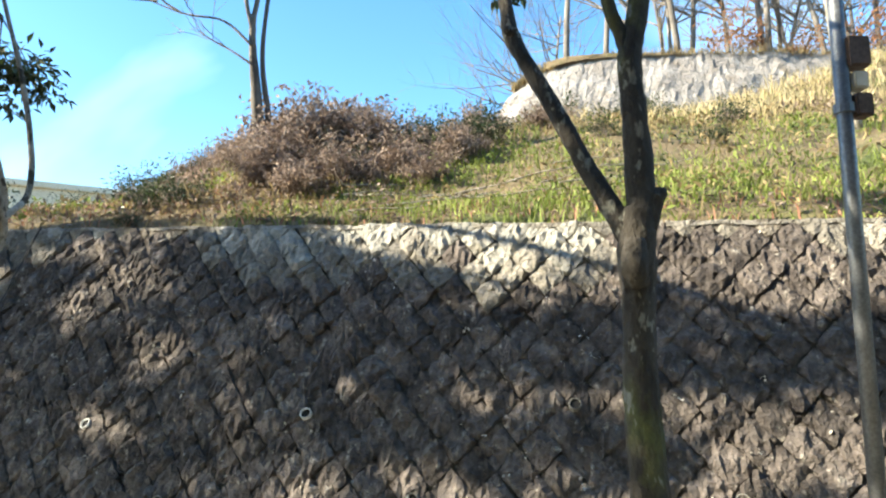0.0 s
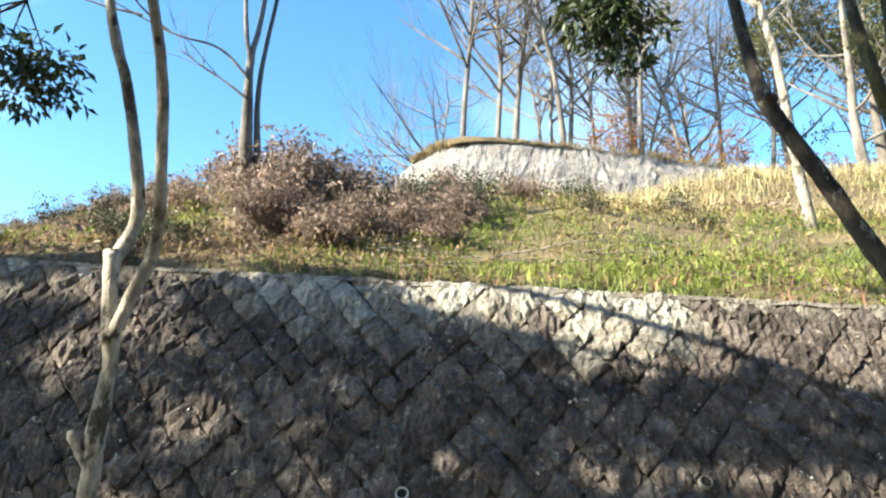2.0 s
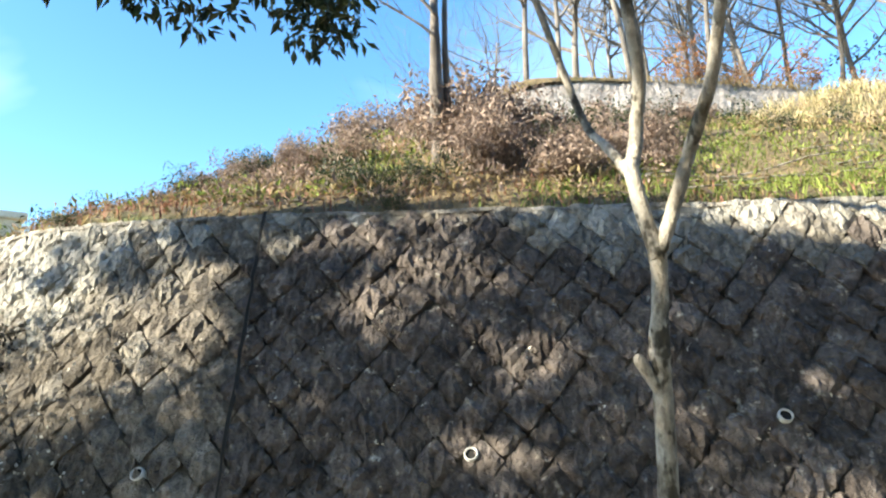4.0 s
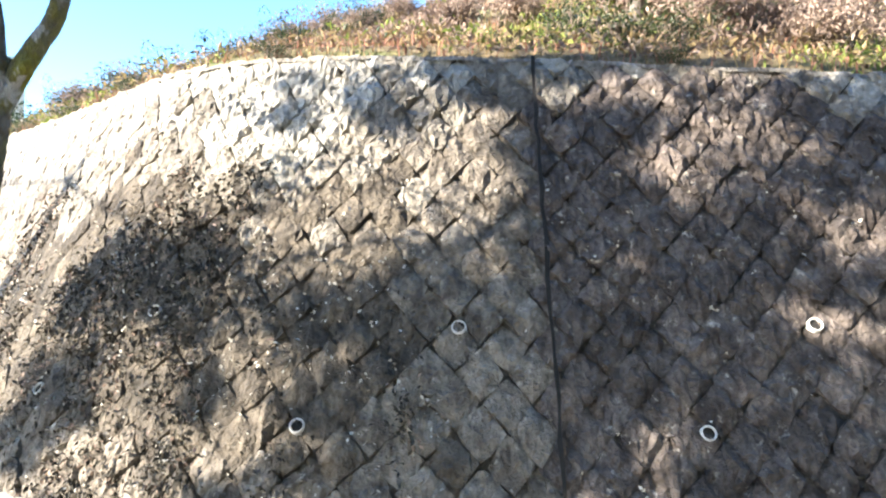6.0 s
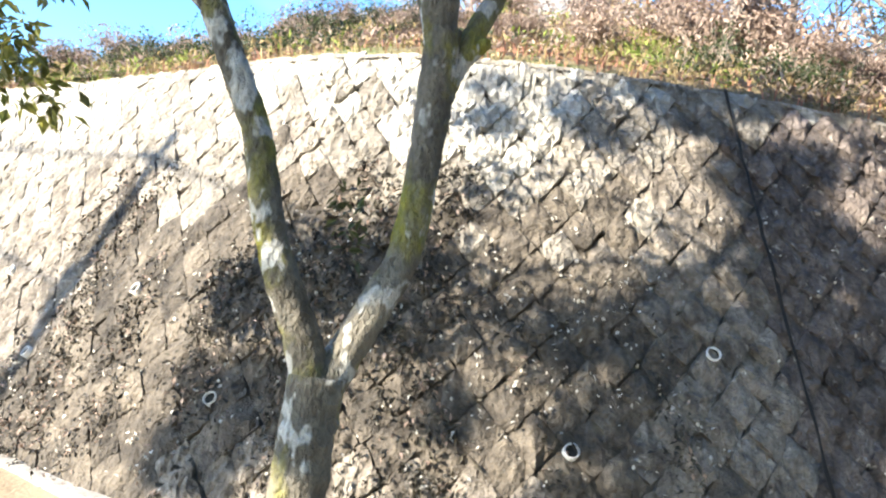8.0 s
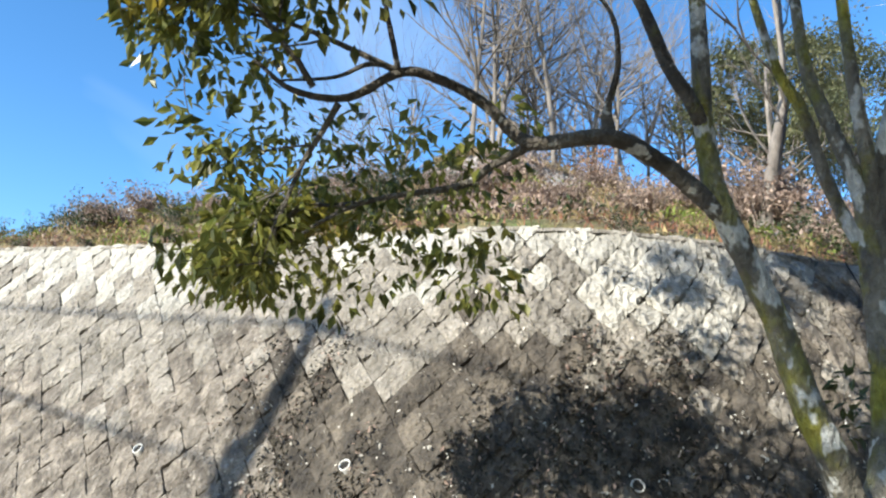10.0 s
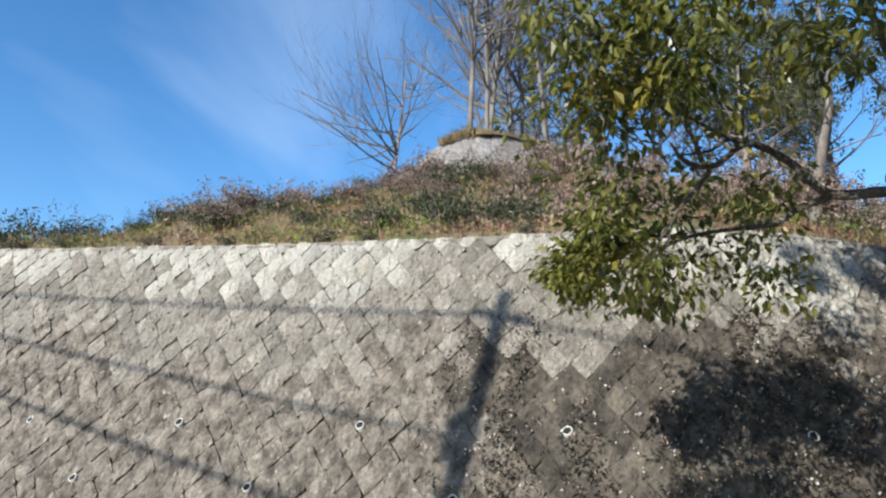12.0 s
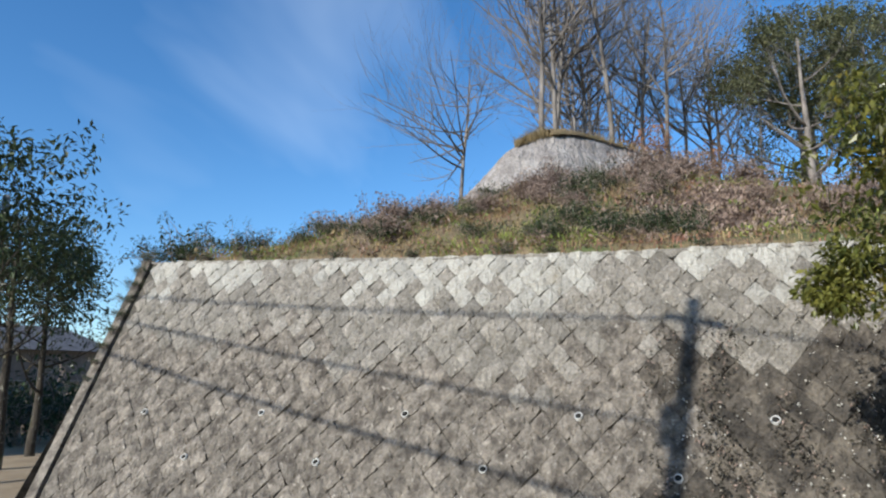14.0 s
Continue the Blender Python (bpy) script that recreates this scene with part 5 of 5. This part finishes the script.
def build_sprigs():
    """Low stems with a few yellow leaves near the post."""
    nr = np.random.default_rng(6)
    for x, y, z in ((1.14, 2.98, 0.55), (1.78, 2.85, 0.93), (1.98, 2.65, 0.62), (1.9, 2.75, 0.7)):
        ob = thing("yellow_sapling", "thin sapling with a few bright yellow leaves", "sapling", "saplings by the post")
        v, f = [], []
        tube(v, f, [(x, y, 0.15, 0.006), (x + 0.02, y + 0.01, z * 0.6, 0.005), (x, y, z, 0.003)], 5)
        part("stem", (v, f), TWIG, ob)
        part("foliage", leaf_cloud([(x, y, z)], [0.07], 9, 0.09, nr, 0.5, 0.7, 0.6), LEAF_YELLOW, ob)


def build_creeper():
    """Withered creeper and pale flecks clinging to the bulge of the wall, with a black clump that deepens the leaf
    shadow there.
    """
    rng = np.random.default_rng(31)
    for name, mat, n, size, label in (("dark_creeper", CREEPER_AND_SHADOW, 7500, 0.045, "dark creeper clinging to the stone wall, with a painted leaf shadow"), ("dry_creeper", LEAF_BROWN, 2200, 0.040, "withered brown creeper clinging to the stone wall"),
                                      ("lichen_flecks", LICHEN, 1900, 0.028, "pale lichen flecks scattered over the stone wall")):
        s, z = rng.uniform(5.9, 10.6, n), rng.uniform(0.0, 2.1, n)
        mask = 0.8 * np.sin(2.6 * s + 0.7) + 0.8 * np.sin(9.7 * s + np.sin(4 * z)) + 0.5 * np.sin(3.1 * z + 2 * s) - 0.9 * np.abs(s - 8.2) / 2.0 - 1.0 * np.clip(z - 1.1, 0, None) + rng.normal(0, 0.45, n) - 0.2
        # Dense ellipse of black leaves deepens the shadow of the hanging foliage.
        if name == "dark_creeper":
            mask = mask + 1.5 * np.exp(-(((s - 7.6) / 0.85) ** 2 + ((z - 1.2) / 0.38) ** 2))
        if name == "lichen_flecks":
            s, z, mask = np.where(rng.uniform(0, 1, n) < 0.25, rng.uniform(-3, 9, n), 5.8 + 4.6 * rng.uniform(0, 1, n)), z * 1.22, mask + 0.75
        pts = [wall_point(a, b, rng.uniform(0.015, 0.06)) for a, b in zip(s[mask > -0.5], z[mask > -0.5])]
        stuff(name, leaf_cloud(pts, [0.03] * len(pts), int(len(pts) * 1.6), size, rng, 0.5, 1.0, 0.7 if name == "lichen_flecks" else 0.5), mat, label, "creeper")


def build_sticks():
    """Pale dead stalks lying at the foot of the brambles."""
    rng = random.Random(77)
    for i in range(16):
        x, y = rng.uniform(-1.4, 1.6), rng.uniform(5.6, 6.6)
        a, ln = rng.uniform(-0.5, 0.5), rng.uniform(0.4, 1.1)
        pts = []
        for k in range(4):
            px, py = x + ln * k / 3 * math.cos(a), y + ln * k / 3 * math.sin(a) * 0.4
            pts.append((px, py, float(hill_z(px, py)[0]) + 0.05 + 0.03 * rng.random(), 0.009 - 0.0015 * k))
        v, f = [], []
        tube(v, f, pts, 5)
        tagged(part("fallen_stick", (v, f), BARK_PALE, None), "pale dead stick lying in the grass", "stick", "sticks on the slope")


build_sprigs()
build_sticks()
build_creeper()
build_grass()
build_cover()
build_shrubs()
build_litter()


# ---------------------------------------------------------------- poles, cables, houses
def build_poles():
    rng = random.Random(1)
    post = thing("lamp_post", "slim galvanised post with brown boxes near the top", "post", at=(2.04, 3.24, 0.25))
    v, f = [], []
    tube(v, f, [(0, 0, -0.1, 0.040), (0, 0, 2.3, 0.038), (0.0, 0, 5.2, 0.034)], 14)
    part("pole", (v, f), METAL, post, smooth=True)
    part("bracket_box", boxed((0.12, 0.10, 0.16), (0.075, 0.0, 2.95), 0.01), RUST, post, "brown metal box")
    part("pale_box", boxed((0.075, 0.08, 0.09), (0.08, 0.0, 2.80), 0.008), CREAM, post, "small cream box")
    part("lower_box", boxed((0.09, 0.09, 0.12), (0.085, 0.0, 2.67), 0.01), RUST, post, "brown metal box")
    v, f = [], []
    tube(v, f, [(0, 0, 2.63, 0.050), (0, 0, 2.68, 0.050)], 14)
    part("clamp", (v, f), METAL, post)
    pole = thing("utility_pole", "grey concrete utility pole carrying cables", "utility pole", at=(-16.8, 7.45, 0))
    v, f = [], []
    tube(v, f, [(0, 0, -0.2, 0.13), (0, 0, 4.0, 0.105), (0, 0, 7.55, 0.075)], 14)
    part("shaft", (v, f), CONCRETE, pole, smooth=True)
    part("crossarm", boxed((0.08, 0.6, 0.08), (0.1, 0, 7.2), 0.01), METAL, pole)
    part("equipment_box", boxed((0.18, 0.16, 0.45), (0.0, 0.10, 5.9), 0.02), METAL, pole)
    for a, b, sag, r in (((-16.8, 7.6, 7.25), (-22.0, 24.0, 8.3), 0.35, 0.022), ((-16.8, 7.5, 5.9), (-22.5, 24.0, 8.9), 0.25, 0.025), ((-16.8, 7.4, 4.9), (-22.0, 22.0, 8.3), 0.2, 0.03),
                         ((-16.8, 7.3, 7.2), (-12.0, -22.0, 7.4), 0.5, 0.02)):
        v, f = [], []
        tube(v, f, [(*(np.array(a) * (1 - k / 16) + np.array(b) * k / 16 - np.array([0, 0, 4 * sag * (k / 16) * (1 - k / 16)])), r) for k in range(17)], 6)
        tagged(part("overhead_cable", (v, f), CABLE, None), "black overhead cable strung from the utility pole", "cable", "overhead cables")


def house(name, label, at, size, turn, wallmat, roofmat, flat=False):
    ob = thing(name, label, "house", at=at, turn=turn)
    w, d, h = size
    part("wall", boxed((w, d, h), (0, 0, h / 2), 0.02), wallmat, ob)
    if flat:
        part("roof", boxed((w + 0.3, d + 0.3, 0.25), (0, 0, h + 0.12), 0.03), wallmat, ob)
    else:
        bm = bmesh.new()
        vs = [bm.verts.new(p) for p in ((-w / 2 - 0.5, -d / 2 - 0.5, h), (w / 2 + 0.5, -d / 2 - 0.5, h), (w / 2 + 0.5, d / 2 + 0.5, h), (-w / 2 - 0.5, d / 2 + 0.5, h), (-w / 2 + 1, 0, h + 1.6), (w / 2 - 1, 0, h + 1.6))]
        for q in ((0, 1, 5, 4), (1, 2, 5), (2, 3, 4, 5), (3, 0, 4), (3, 2, 1, 0)):
            bm.faces.new([vs[i] for i in q])
        part("roof", bm, roofmat, ob)
    for fl in range(max(1, int(h // 2.7))):
        for i in range(3):
            x = (i - 1) * w * 0.3
            win = part("window", boxed((1.4, 0.08, 1.1), (x, -d / 2 - 0.01, 1.5 + 2.7 * fl), 0.01), METAL, ob)
            part("pane", boxed((1.24, 0.02, 0.94), (x, -d / 2 - 0.06, 1.5 + 2.7 * fl), 0.0), GLASS_DARK, win)
    return ob


def build_far():
    house("cream_house", "distant cream rendered flat-roofed building beyond the wall", (-16.9, 27.6, 0), (6, 7, 7.5), 30, CREAM, ROOF, True)
    house("grey_house", "distant house with a dark hipped roof", (-9.0, 50.0, 0), (9, 8, 3.6), 10, HOUSE_GREY, ROOF)
    pole = thing("roadside_pole", "pale roadside pole with a yellow base sleeve", "utility pole", at=(-11.6, 27.5, 0))
    v, f = [], []
    tube(v, f, [(0, 0, -0.2, 0.13), (0, 0, 7.0, 0.10)], 12)
    part("shaft", (v, f), CONCRETE, pole, smooth=True)
    v, f = [], []
    tube(v, f, [(0, 0, 0.2, 0.15), (0, 0, 1.2, 0.145)], 12)
    part("sleeve", (v, f), LEAF_YELLOW, pole, "yellow warning sleeve")
    st = bmesh.new()
    bmesh.ops.create_icosphere(st, subdivisions=2, radius=0.09)
    for v in st.verts:
        v.co *= 1 + 0.35 * noise.noise(v.co * 9)
        v.co.z *= 0.6
    ob = part("white_stone", st, PEBBLE, None)
    ob.location = (-7.68, 14.35, float(hill_z(-7.68, 14.35)[0]) + 0.16)
    tagged(ob, "white stone lying in the grass on the slope", "stone")


build_poles()
build_far()
build_stones(WALL)
